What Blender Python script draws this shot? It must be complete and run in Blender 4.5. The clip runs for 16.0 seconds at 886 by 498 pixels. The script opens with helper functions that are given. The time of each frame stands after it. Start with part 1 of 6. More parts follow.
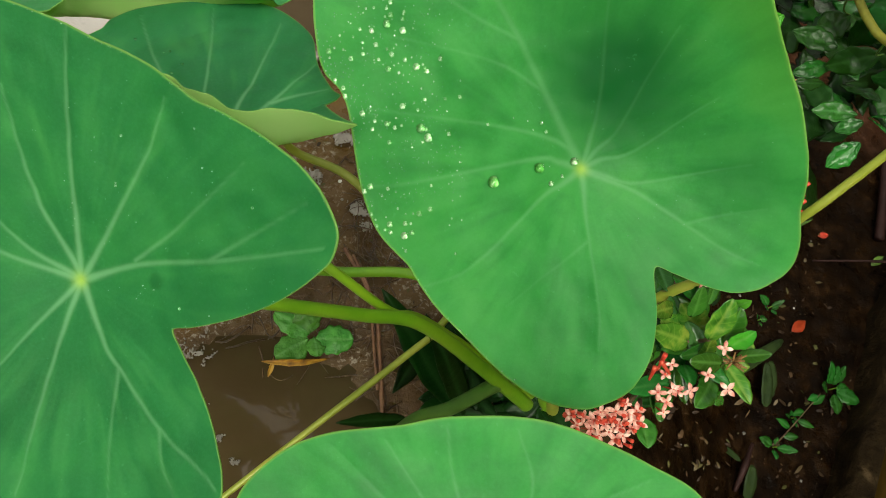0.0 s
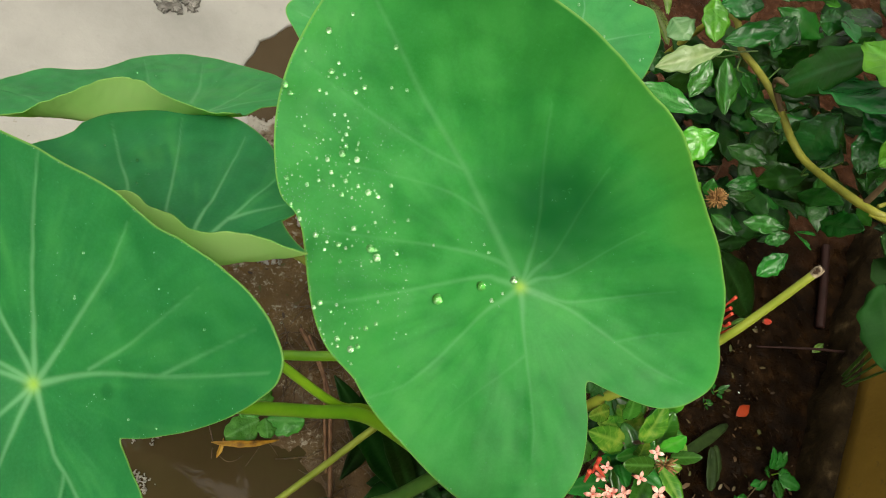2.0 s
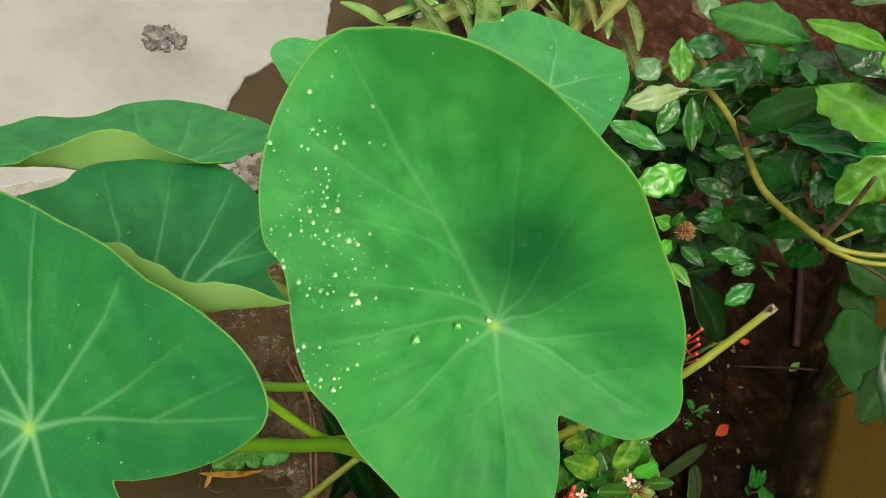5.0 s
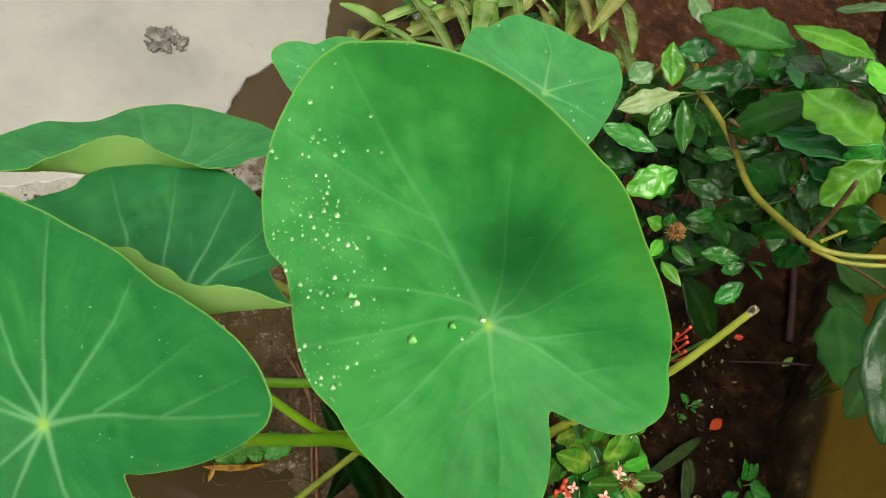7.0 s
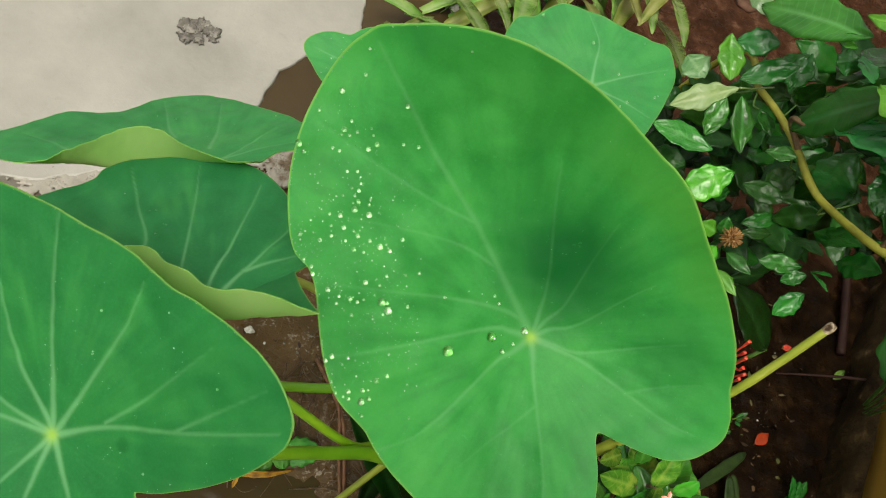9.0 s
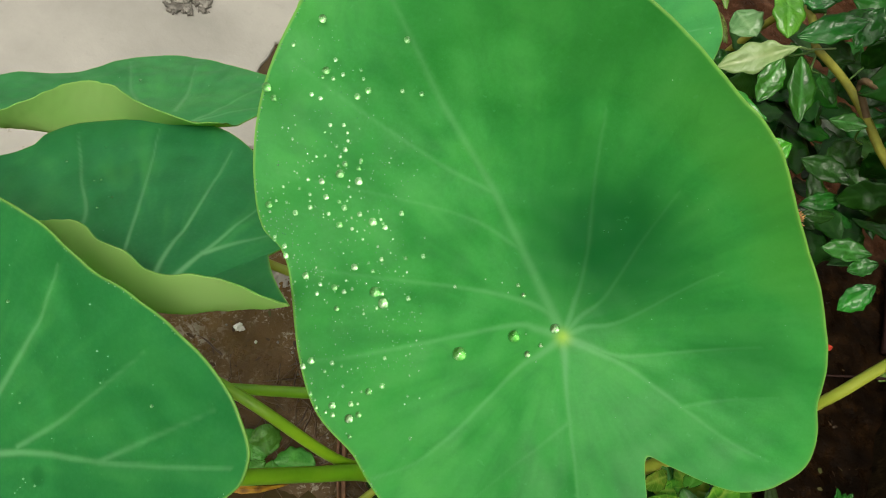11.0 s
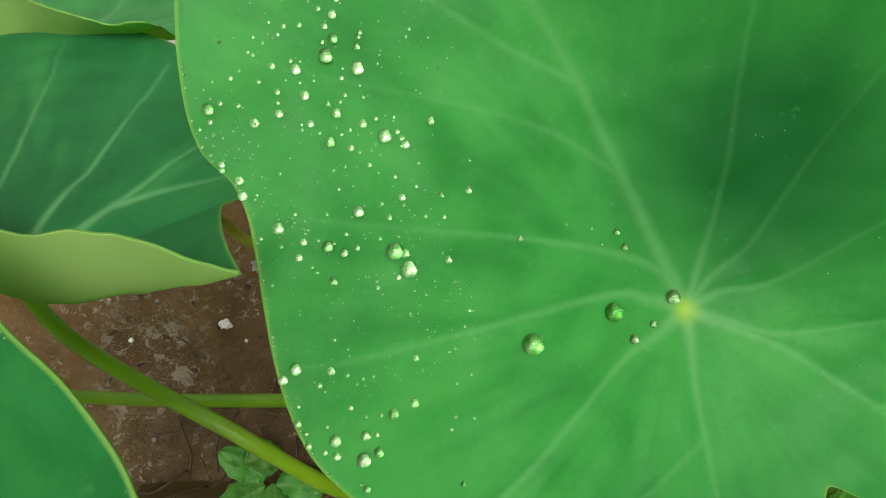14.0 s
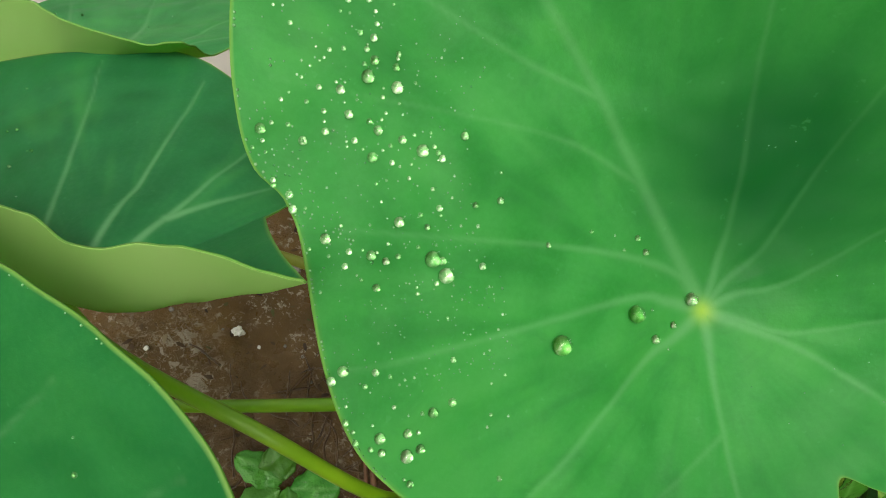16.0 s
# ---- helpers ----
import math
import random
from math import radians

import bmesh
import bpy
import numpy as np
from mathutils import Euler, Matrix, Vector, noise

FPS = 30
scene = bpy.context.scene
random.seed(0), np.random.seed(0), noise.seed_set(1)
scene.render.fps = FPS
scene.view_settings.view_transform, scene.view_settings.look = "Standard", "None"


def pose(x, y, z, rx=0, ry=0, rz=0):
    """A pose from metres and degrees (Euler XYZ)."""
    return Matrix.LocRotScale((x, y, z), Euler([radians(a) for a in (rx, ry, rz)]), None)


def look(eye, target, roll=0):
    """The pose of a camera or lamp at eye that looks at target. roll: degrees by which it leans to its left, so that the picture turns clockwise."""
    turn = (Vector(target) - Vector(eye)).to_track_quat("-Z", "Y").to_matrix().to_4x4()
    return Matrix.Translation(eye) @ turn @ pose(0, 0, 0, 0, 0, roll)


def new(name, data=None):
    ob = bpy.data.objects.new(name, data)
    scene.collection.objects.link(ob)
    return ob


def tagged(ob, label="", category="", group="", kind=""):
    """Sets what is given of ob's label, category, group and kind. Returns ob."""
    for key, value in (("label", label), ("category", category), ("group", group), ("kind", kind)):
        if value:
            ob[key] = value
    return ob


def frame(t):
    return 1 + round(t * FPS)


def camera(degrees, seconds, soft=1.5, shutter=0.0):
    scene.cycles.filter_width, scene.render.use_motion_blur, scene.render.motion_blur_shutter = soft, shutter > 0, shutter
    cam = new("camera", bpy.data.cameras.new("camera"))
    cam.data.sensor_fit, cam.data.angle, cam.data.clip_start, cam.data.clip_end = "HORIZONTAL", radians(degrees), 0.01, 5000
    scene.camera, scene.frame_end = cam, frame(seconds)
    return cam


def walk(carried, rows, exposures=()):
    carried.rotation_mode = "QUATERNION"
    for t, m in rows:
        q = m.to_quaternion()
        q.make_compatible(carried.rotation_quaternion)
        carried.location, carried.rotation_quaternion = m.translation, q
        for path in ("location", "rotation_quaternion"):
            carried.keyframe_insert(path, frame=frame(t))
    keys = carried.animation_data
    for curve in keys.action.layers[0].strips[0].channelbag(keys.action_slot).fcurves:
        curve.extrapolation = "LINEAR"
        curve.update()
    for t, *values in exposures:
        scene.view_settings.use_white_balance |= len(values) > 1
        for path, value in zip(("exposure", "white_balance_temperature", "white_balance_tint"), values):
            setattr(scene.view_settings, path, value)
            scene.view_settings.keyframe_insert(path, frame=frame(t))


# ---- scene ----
cam = camera(64.1, 16.0, soft=1.0)
PATH = [
    (0, (0.0044, 0.0101, 0.9770), (0.2057, 0.3801, 0.0700), 32.18),
    (0.5, (0.0006, 0.0183, 0.9901), (0.2040, 0.4113, 0.0934), 32.57),
    (1, (-0.0106, 0.0333, 0.9926), (0.2046, 0.4335, 0.1018), 34.10),
    (1.5, (0.0042, 0.0532, 0.9865), (0.2204, 0.4732, 0.1051), 33.65),
    (2, (0.0067, 0.0381, 1.0273), (0.2443, 0.4806, 0.1625), 34.02),
    (2.5, (0.0114, 0.0283, 1.0438), (0.2576, 0.4934, 0.1934), 32.76),
    (3, (0.0087, 0.0301, 1.0397), (0.2496, 0.4976, 0.1892), 32.37),
    (3.5, (0.0064, 0.0397, 1.0430), (0.2443, 0.5066, 0.1914), 32.45),
    (4, (0.0036, 0.0435, 1.0493), (0.2536, 0.5113, 0.2015), 33.50),
    (6.5, (0.0063, 0.0431, 1.0881), (0.2570, 0.4990, 0.2341), 33.66),
    (7, (0.0009, 0.0398, 1.0904), (0.2531, 0.4955, 0.2368), 33.97),
    (7.5, (-0.0085, 0.0455, 1.0790), (0.2254, 0.5007, 0.2198), 32.91),
    (8, (-0.0136, 0.0470, 1.0785), (0.2157, 0.5042, 0.2192), 32.98),
    (10.5, (0.0424, 0.0988, 0.9720), (0.2221, 0.5417, 0.0936), 28.77),
    (11, (0.0335, 0.1052, 0.9458), (0.2260, 0.5537, 0.0730), 29.98),
    (11.5, (0.0429, 0.1399, 0.8806), (0.2690, 0.5493, -0.0033), 34.33),
    (12, (0.0469, 0.1463, 0.8467), (0.2587, 0.5352, -0.0499), 34.87),
    (12.5, (0.0312, 0.1445, 0.8162), (0.2284, 0.5669, -0.0685), 30.88),
    (13, (0.0314, 0.1448, 0.8067), (0.2171, 0.5936, -0.0674), 28.00),
    (13.5, (0.0327, 0.1502, 0.8094), (0.2136, 0.6005, -0.0650), 26.89),
    (14, (0.0479, 0.1577, 0.7906), (0.2365, 0.5906, -0.0909), 27.07),
    (14.5, (0.0296, 0.1258, 0.7944), (0.2488, 0.5512, -0.0836), 28.71),
    (15, (0.0403, 0.1300, 0.7971), (0.2687, 0.5597, -0.0765), 28.67),
    (15.5, (0.0372, 0.1395, 0.7963), (0.2515, 0.5711, -0.0799), 27.74),
    (16, (0.0296, 0.1516, 0.8016), (0.2250, 0.5912, -0.0751), 26.82),
]
EXPOSURES = [(0.0, 0.54), (0.5, 0.6), (1.0, 0.68), (1.5, 0.82), (2.0, 0.62), (3.0, 0.66), (8.0, 0.64), (11.0, 0.55), (12.0, 0.48), (12.5, 0.34), (13.2, 0.46), (14.0, 0.5), (16.0, 0.5)]
walk(cam, [(t, look(eye, target, roll)) for t, eye, target, roll in PATH], EXPOSURES)

# ---- sky, sun, exposure: an overcast wet day ----
SUN_EL, SUN_AZ = radians(68), radians(202)
world = bpy.data.worlds.new("overcast_sky")
scene.world = world
world.use_nodes = True
wn, wl = world.node_tree.nodes, world.node_tree.links
sky = wn.new("ShaderNodeTexSky")
sky.sky_type, sky.sun_disc = "NISHITA", False
sky.sun_elevation, sky.sun_rotation = SUN_EL, SUN_AZ
sky.air_density, sky.dust_density, sky.ozone_density = 1.0, 6.0, 0.4
soft_sky = wn.new("ShaderNodeHueSaturation")
soft_sky.inputs["Saturation"].default_value = 0.12
wl.new(sky.outputs[0], soft_sky.inputs["Color"])
cloud = wn.new("ShaderNodeMix")
cloud.data_type, cloud.blend_type = "RGBA", "MULTIPLY"
cloud.inputs[0].default_value, cloud.inputs[7].default_value = 1.0, (1.0, 0.97, 0.85, 1)
wl.new(soft_sky.outputs[0], cloud.inputs[6])
wl.new(cloud.outputs[2], wn["Background"].inputs["Color"])
wn["Background"].inputs["Strength"].default_value = 0.15
sun = new("sun", bpy.data.lights.new("sun", "SUN"))
sun.data.energy, sun.data.angle, sun.data.color = 0.75, radians(18), (1.0, 0.95, 0.80)
sun.matrix_world = look((math.cos(SUN_EL) * math.sin(SUN_AZ), math.cos(SUN_EL) * math.cos(SUN_AZ), math.sin(SUN_EL)), (0, 0, 0))


# ---- materials ----
def material(name, rough=0.5, spec=0.5):
    m = bpy.data.materials.new(name)
    m.use_nodes = True
    b = m.node_tree.nodes["Principled BSDF"]
    b.inputs["Roughness"].default_value = rough
    b.inputs["Specular IOR Level"].default_value = spec
    return m, m.node_tree.nodes, m.node_tree.links, b


def noise_of(m, scale, detail=4, rough=0.55, coord="Object", distort=0.0):
    n, l = m.node_tree.nodes, m.node_tree.links
    tc = n.new("ShaderNodeTexCoord")
    t = n.new("ShaderNodeTexNoise")
    t.inputs["Scale"].default_value, t.inputs["Detail"].default_value = scale, detail
    t.inputs["Roughness"].default_value, t.inputs["Distortion"].default_value = rough, distort
    l.new(tc.outputs[coord], t.inputs["Vector"])
    return t.outputs["Fac"]


def ramp(m, fac, stops):
    n, l = m.node_tree.nodes, m.node_tree.links
    r = n.new("ShaderNodeValToRGB")
    e = r.color_ramp.elements
    e[0].position, e[0].color = stops[0][0], (*stops[0][1], 1)
    e[1].position, e[1].color = stops[-1][0], (*stops[-1][1], 1)
    for p, c in stops[1:-1]:
        k = e.new(p)
        k.color = (*c, 1)
    l.new(fac, r.inputs["Fac"])
    return r.outputs["Color"]


def mixed(m, fac, a, b, blend="MIX"):
    n, l = m.node_tree.nodes, m.node_tree.links
    x = n.new("ShaderNodeMix")
    x.data_type, x.blend_type = "RGBA", blend
    for sock, v in ((x.inputs[0], fac), (x.inputs[6], a), (x.inputs[7], b)):
        if isinstance(v, (int, float)):
            sock.default_value = v
        elif isinstance(v, tuple):
            sock.default_value = (*v, 1)
        else:
            l.new(v, sock)
    return x.outputs[2]


def math_of(m, op, a, b=0.0, c=0.0, clamp=False):
    n, l = m.node_tree.nodes, m.node_tree.links
    x = n.new("ShaderNodeMath")
    x.operation, x.use_clamp = op, clamp
    for sock, v in zip(x.inputs, (a, b, c)):
        if isinstance(v, (int, float)):
            sock.default_value = v
        else:
            l.new(v, sock)
    return x.outputs[0]


def attribute(m, name):
    a = m.node_tree.nodes.new("ShaderNodeAttribute")
    a.attribute_name = name
    return a.outputs["Fac"]


def bump(m, b, height, strength=0.3, dist=0.002):
    n, l = m.node_tree.nodes, m.node_tree.links
    k = n.new("ShaderNodeBump")
    k.inputs["Strength"].default_value, k.inputs["Distance"].default_value = strength, dist
    l.new(height, k.inputs["Height"])
    l.new(k.outputs[0], b.inputs["Normal"])


def leafy(m, b, colour, light, share):
    """Lets some of the light pass through the blade: colour reflected, light the tint of what passes."""
    n, l = m.node_tree.nodes, m.node_tree.links
    l.new(colour, b.inputs["Base Color"])
    tr = n.new("ShaderNodeBsdfTranslucent")
    if isinstance(light, tuple):
        tr.inputs["Color"].default_value = (*light, 1)
    else:
        l.new(light, tr.inputs["Color"])
    mx = n.new("ShaderNodeMixShader")
    mx.inputs[0].default_value = share
    l.new(b.outputs[0], mx.inputs[1])
    l.new(tr.outputs[0], mx.inputs[2])
    l.new(mx.outputs[0], n["Material Output"].inputs["Surface"])


def taro_top(name, dark, mid, fresh, ribs, centre=0.8):
    m, n, l, b = material(name, 0.5, 0.22)
    vein, rim, hub = attribute(m, "vein"), attribute(m, "rim"), attribute(m, "hub")
    big, mid_n, fine = noise_of(m, 9, 3), noise_of(m, 42, 5, 0.6), noise_of(m, 420, 4, 0.7)
    base = ramp(m, math_of(m, "MULTIPLY_ADD", mid_n, 0.45, math_of(m, "MULTIPLY", big, 0.55)), [(0.36, dark), (0.5, mid), (0.66, fresh)])
    base = mixed(m, ramp(m, fine, [(0.42, (0, 0, 0)), (0.64, (0.3, 0.3, 0.3))]), base, mixed(m, 0.35, base, (0.10, 0.42, 0.13)))
    streak = noise_of(m, 26, 7, 0.75, distort=1.5)
    base = mixed(m, ramp(m, streak, [(0.35, (0.55, 0.55, 0.55)), (0.5, (0, 0, 0))]), base, mixed(m, 0.5, base, (0.006, 0.11, 0.03)))
    grain = attribute(m, "grain")
    base = mixed(m, math_of(m, "MULTIPLY", grain, 0.55, clamp=True), base, mixed(m, 0.6, base, (0.075, 0.36, 0.085)))
    base = mixed(m, math_of(m, "MULTIPLY", grain, -0.62, clamp=True), base, mixed(m, 0.6, base, (0.004, 0.10, 0.022)))
    # tone colours: passing light yellow-green, shade deep green, also the small leaf spot
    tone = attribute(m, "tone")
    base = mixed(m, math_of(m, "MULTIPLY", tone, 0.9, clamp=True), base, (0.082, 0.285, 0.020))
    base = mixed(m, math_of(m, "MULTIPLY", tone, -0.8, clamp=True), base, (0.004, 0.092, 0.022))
    base = mixed(m, math_of(m, "MULTIPLY", vein, ribs), base, (0.19, 0.46, 0.21))
    base = mixed(m, math_of(m, "MULTIPLY", hub, centre), base, (0.36, 0.58, 0.06))
    base = mixed(m, math_of(m, "MULTIPLY", rim, 0.6), base, (0.26, 0.44, 0.08))
    specks = ramp(m, noise_of(m, 230, 2, 0.5), [(0.70, (0, 0, 0)), (0.76, (0.3, 0.3, 0.3))])
    base = mixed(m, specks, base, (0.09, 0.36, 0.12))
    leafy(m, b, base, (0.10, 0.50, 0.02), 0.3)
    l.new(math_of(m, "MULTIPLY_ADD", mid_n, 0.3, 0.34), b.inputs["Roughness"])
    bump(m, b, math_of(m, "ADD", math_of(m, "MULTIPLY", fine, 0.5), math_of(m, "ADD", mid_n, math_of(m, "MULTIPLY", vein, 0.3))), 0.3, 0.0012)
    return m


def taro_under():
    m, n, l, b = material("taro_leaf_underside", 0.55, 0.3)
    base = ramp(m, noise_of(m, 14, 3), [(0.3, (0.36, 0.61, 0.17)), (0.7, (0.47, 0.69, 0.25))])
    base = mixed(m, math_of(m, "MULTIPLY", attribute(m, "vein"), 0.6), base, (0.34, 0.50, 0.16))
    leafy(m, b, base, (0.48, 0.82, 0.12), 0.58)
    bump(m, b, noise_of(m, 150, 3), 0.1, 0.001)
    return m


def plain(name, stops, scale, rough=0.5, spec=0.5, relief=0.0, relief_scale=200, coord="Object", detail=5, dist=0.002):
    m, n, l, b = material(name, rough, spec)
    l.new(ramp(m, noise_of(m, scale, detail, coord=coord), stops), b.inputs["Base Color"])
    if relief:
        bump(m, b, noise_of(m, relief_scale, 5, coord=coord), relief, dist)
    return m


# one leaf skin in several greens, from darker to paler
TARO_TOP = taro_top("bright_taro_leaf_top", (0.017, 0.20, 0.032), (0.031, 0.266, 0.047), (0.046, 0.305, 0.052), 0.30)
TARO_DARK = taro_top("dark_taro_leaf_top", (0.007, 0.105, 0.028), (0.011, 0.146, 0.037), (0.020, 0.196, 0.043), 0.47)
TARO_MID = taro_top("mid_taro_leaf_top", (0.030, 0.195, 0.066), (0.042, 0.250, 0.080), (0.060, 0.295, 0.085), 0.45)
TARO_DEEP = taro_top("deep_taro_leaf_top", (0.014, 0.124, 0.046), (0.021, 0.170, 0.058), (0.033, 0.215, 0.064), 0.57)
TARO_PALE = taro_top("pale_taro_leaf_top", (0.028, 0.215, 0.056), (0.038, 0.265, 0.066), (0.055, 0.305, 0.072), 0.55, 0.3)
TARO_UNDER = taro_under()
PETIOLE = plain("petiole_skin", [(0.3, (0.105, 0.285, 0.008)), (0.7, (0.185, 0.37, 0.016))], 18, 0.38, 0.5, 0.1)
YOUNG_STALK = plain("yellow_green_petiole_skin", [(0.3, (0.15, 0.33, 0.007)), (0.7, (0.23, 0.41, 0.016))], 18, 0.4, 0.5, 0.1)
PETIOLE_OLD = plain("yellowing_petiole_skin", [(0.3, (0.19, 0.25, 0.016)), (0.7, (0.29, 0.32, 0.045))], 22, 0.4, 0.5, 0.1)
# petiole skin painted darker for stalks in shade
SHADE_STEM = plain("shaded_stem_skin", [(0.3, (0.05, 0.13, 0.02)), (0.7, (0.09, 0.19, 0.03))], 20, 0.45, 0.5, 0.1)


def mud():
    m, n, l, b = material("wet_mud", 0.5, 0.22)
    c = ramp(m, noise_of(m, 7, 8, 0.65), [(0.3, (0.040, 0.021, 0.0055)), (0.5, (0.086, 0.047, 0.0135)), (0.7, (0.15, 0.092, 0.032))])
    grit = noise_of(m, 190, 5, 0.7)
    c = mixed(m, ramp(m, grit, [(0.60, (0, 0, 0)), (0.72, (0.8, 0.8, 0.8))]), c, (0.14, 0.10, 0.055))
    # the bed by the wall: dark soil, painted near black for its shade
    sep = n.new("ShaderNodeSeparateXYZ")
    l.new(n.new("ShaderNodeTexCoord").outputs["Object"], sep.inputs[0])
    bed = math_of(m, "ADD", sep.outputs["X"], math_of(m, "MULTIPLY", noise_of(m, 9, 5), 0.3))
    shaded_soil = ramp(m, noise_of(m, 16, 8, 0.7), [(0.38, (0.0035, 0.0016, 0.0005)), (0.52, (0.010, 0.0047, 0.0015)), (0.68, (0.038, 0.019, 0.007))])
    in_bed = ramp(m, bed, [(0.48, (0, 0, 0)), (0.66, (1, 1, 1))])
    c = mixed(m, in_bed, c, shaded_soil)
    # reddish earth behind the plants
    back = math_of(m, "MULTIPLY_ADD", sep.outputs["Y"], 0.5, math_of(m, "MULTIPLY", noise_of(m, 7, 5), 0.15))
    earth = ramp(m, noise_of(m, 25, 8, 0.7), [(0.35, (0.022, 0.009, 0.004)), (0.55, (0.056, 0.023, 0.011)), (0.74, (0.16, 0.088, 0.055))])
    c = mixed(m, ramp(m, back, [(0.50, (0, 0, 0)), (0.56, (1, 1, 1))]), c, earth)
    by_slab = ramp(m, sep.outputs["X"], [(0.20, (1, 1, 1)), (0.30, (0, 0, 0))])
    # grey-brown silt against the cement
    silt = ramp(m, noise_of(m, 12, 6, 0.6), [(0.35, (0.078, 0.042, 0.009)), (0.65, (0.14, 0.080, 0.020))])
    edge_y = math_of(m, "SUBTRACT", math_of(m, "ADD", sep.outputs["Y"], math_of(m, "MULTIPLY", noise_of(m, 9, 4), 0.2)), sep.outputs["X"])
    c = mixed(m, ramp(m, edge_y, [(0.44, (0, 0, 0)), (0.60, (1, 1, 1))]), c, mixed(m, by_slab, c, silt))
    chips = ramp(m, noise_of(m, 130, 3, 0.6), [(0.69, (0, 0, 0)), (0.74, (0.7, 0.7, 0.7))])
    c = mixed(m, chips, c, (0.16, 0.12, 0.075))
    slurry = math_of(m, "MULTIPLY", ramp(m, noise_of(m, 120, 5, 0.7, distort=0.6), [(0.54, (0, 0, 0)), (0.62, (1, 1, 1))]), ramp(m, noise_of(m, 14, 4, 0.6), [(0.47, (0, 0, 0)), (0.57, (0.75, 0.75, 0.75))]))
    c = mixed(m, math_of(m, "MULTIPLY", slurry, by_slab), c, (0.36, 0.32, 0.26))
    # a drying film of pale scum with curled edges
    from_x, from_y = math_of(m, "ADD", sep.outputs["X"], 0.105), math_of(m, "SUBTRACT", sep.outputs["Y"], 0.37)
    off = math_of(m, "SQRT", math_of(m, "ADD", math_of(m, "MULTIPLY", from_x, from_x), math_of(m, "MULTIPLY", math_of(m, "MULTIPLY", from_y, from_y), 0.5)))
    film_here = ramp(m, math_of(m, "ADD", off, math_of(m, "MULTIPLY", noise_of(m, 40, 3), 0.05)), [(0.055, (1, 1, 1)), (0.10, (0, 0, 0))])
    ridge = noise_of(m, 75, 2, 0.5, distort=1.6)
    curls = ramp(m, ridge, [(0.50, (0, 0, 0)), (0.515, (1, 1, 1)), (0.535, (1, 1, 1)), (0.55, (0, 0, 0))])
    skins = ramp(m, noise_of(m, 55, 4, 0.6, distort=0.8), [(0.57, (0, 0, 0)), (0.60, (1, 1, 1))])
    scum = math_of(m, "MULTIPLY", math_of(m, "MAXIMUM", math_of(m, "MULTIPLY", curls, 0.6), skins), film_here)
    c = mixed(m, math_of(m, "MULTIPLY", scum, 0.75), c, (0.30, 0.26, 0.20))
    l.new(mixed(m, in_bed, (0.32, 0.32, 0.32), (0.06, 0.06, 0.06)), b.inputs["Specular IOR Level"])
    l.new(c, b.inputs["Base Color"])
    l.new(ramp(m, noise_of(m, 30, 5), [(0.38, (0.16, 0.16, 0.16)), (0.6, (0.65, 0.65, 0.65))]), b.inputs["Roughness"])
    bump(m, b, math_of(m, "ADD", noise_of(m, 60, 6, 0.7), math_of(m, "MULTIPLY", grit, 0.4)), 0.6, 0.006)
    return m


def cement():
    m, n, l, b = material("wet_cement", 0.45, 0.4)
    c = ramp(m, noise_of(m, 5, 8, 0.6), [(0.3, (0.215, 0.206, 0.188)), (0.5, (0.275, 0.263, 0.241)), (0.7, (0.335, 0.32, 0.293))])
    c = mixed(m, ramp(m, noise_of(m, 70, 5, 0.6), [(0.60, (0, 0, 0)), (0.70, (0.4, 0.4, 0.4))]), c, (0.23, 0.22, 0.20))
    l.new(c, b.inputs["Base Color"])
    bump(m, b, math_of(m, "ADD", noise_of(m, 45, 7, 0.6), math_of(m, "MULTIPLY", noise_of(m, 110, 3, distort=0.8), 0.5)), 0.22, 0.004)
    return m


def muddy_water():
    m, n, l, b = material("muddy_water", 0.04, 0.5)
    l.new(ramp(m, noise_of(m, 6, 5), [(0.3, (0.040, 0.026, 0.011)), (0.7, (0.062, 0.043, 0.021))]), b.inputs["Base Color"])
    b.inputs["IOR"].default_value = 1.33
    bump(m, b, noise_of(m, 26, 3, distort=1.0), 0.08, 0.004)
    return m


def wall_paint():
    m, n, l, b = material("yellow_wall_paint", 0.6, 0.3)
    c = ramp(m, noise_of(m, 3, 7, 0.6), [(0.3, (0.15, 0.085, 0.010)), (0.6, (0.28, 0.165, 0.024)), (0.8, (0.36, 0.23, 0.055))])
    c = mixed(m, ramp(m, noise_of(m, 40, 6, 0.7), [(0.60, (0, 0, 0)), (0.72, (0.8, 0.8, 0.8))]), c, (0.11, 0.07, 0.025))
    l.new(c, b.inputs["Base Color"])
    bump(m, b, noise_of(m, 120, 5), 0.3, 0.003)
    return m


MUD, CEMENT, WATER, WALL = mud(), cement(), muddy_water(), wall_paint()
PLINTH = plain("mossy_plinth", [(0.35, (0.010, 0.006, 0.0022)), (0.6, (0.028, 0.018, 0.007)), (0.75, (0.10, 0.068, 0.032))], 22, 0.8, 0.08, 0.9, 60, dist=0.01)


# ---- mesh helpers ----
def thing(name, label, category, at=(0, 0, 0), group="", kind=""):
    ob = new(name)
    ob.empty_display_size = 0.02
    ob.location = at
    bpy.context.view_layer.update()
    return tagged(ob, label, category, group, kind)


def meshed(name, verts, faces, mats, smooth=True):
    me = bpy.data.meshes.new(name)
    me.from_pydata([tuple(map(float, v)) for v in verts], [], faces)
    for m in mats if isinstance(mats, (list, tuple)) else [mats]:
        me.materials.append(m)
    if smooth:
        me.shade_smooth()
    return me


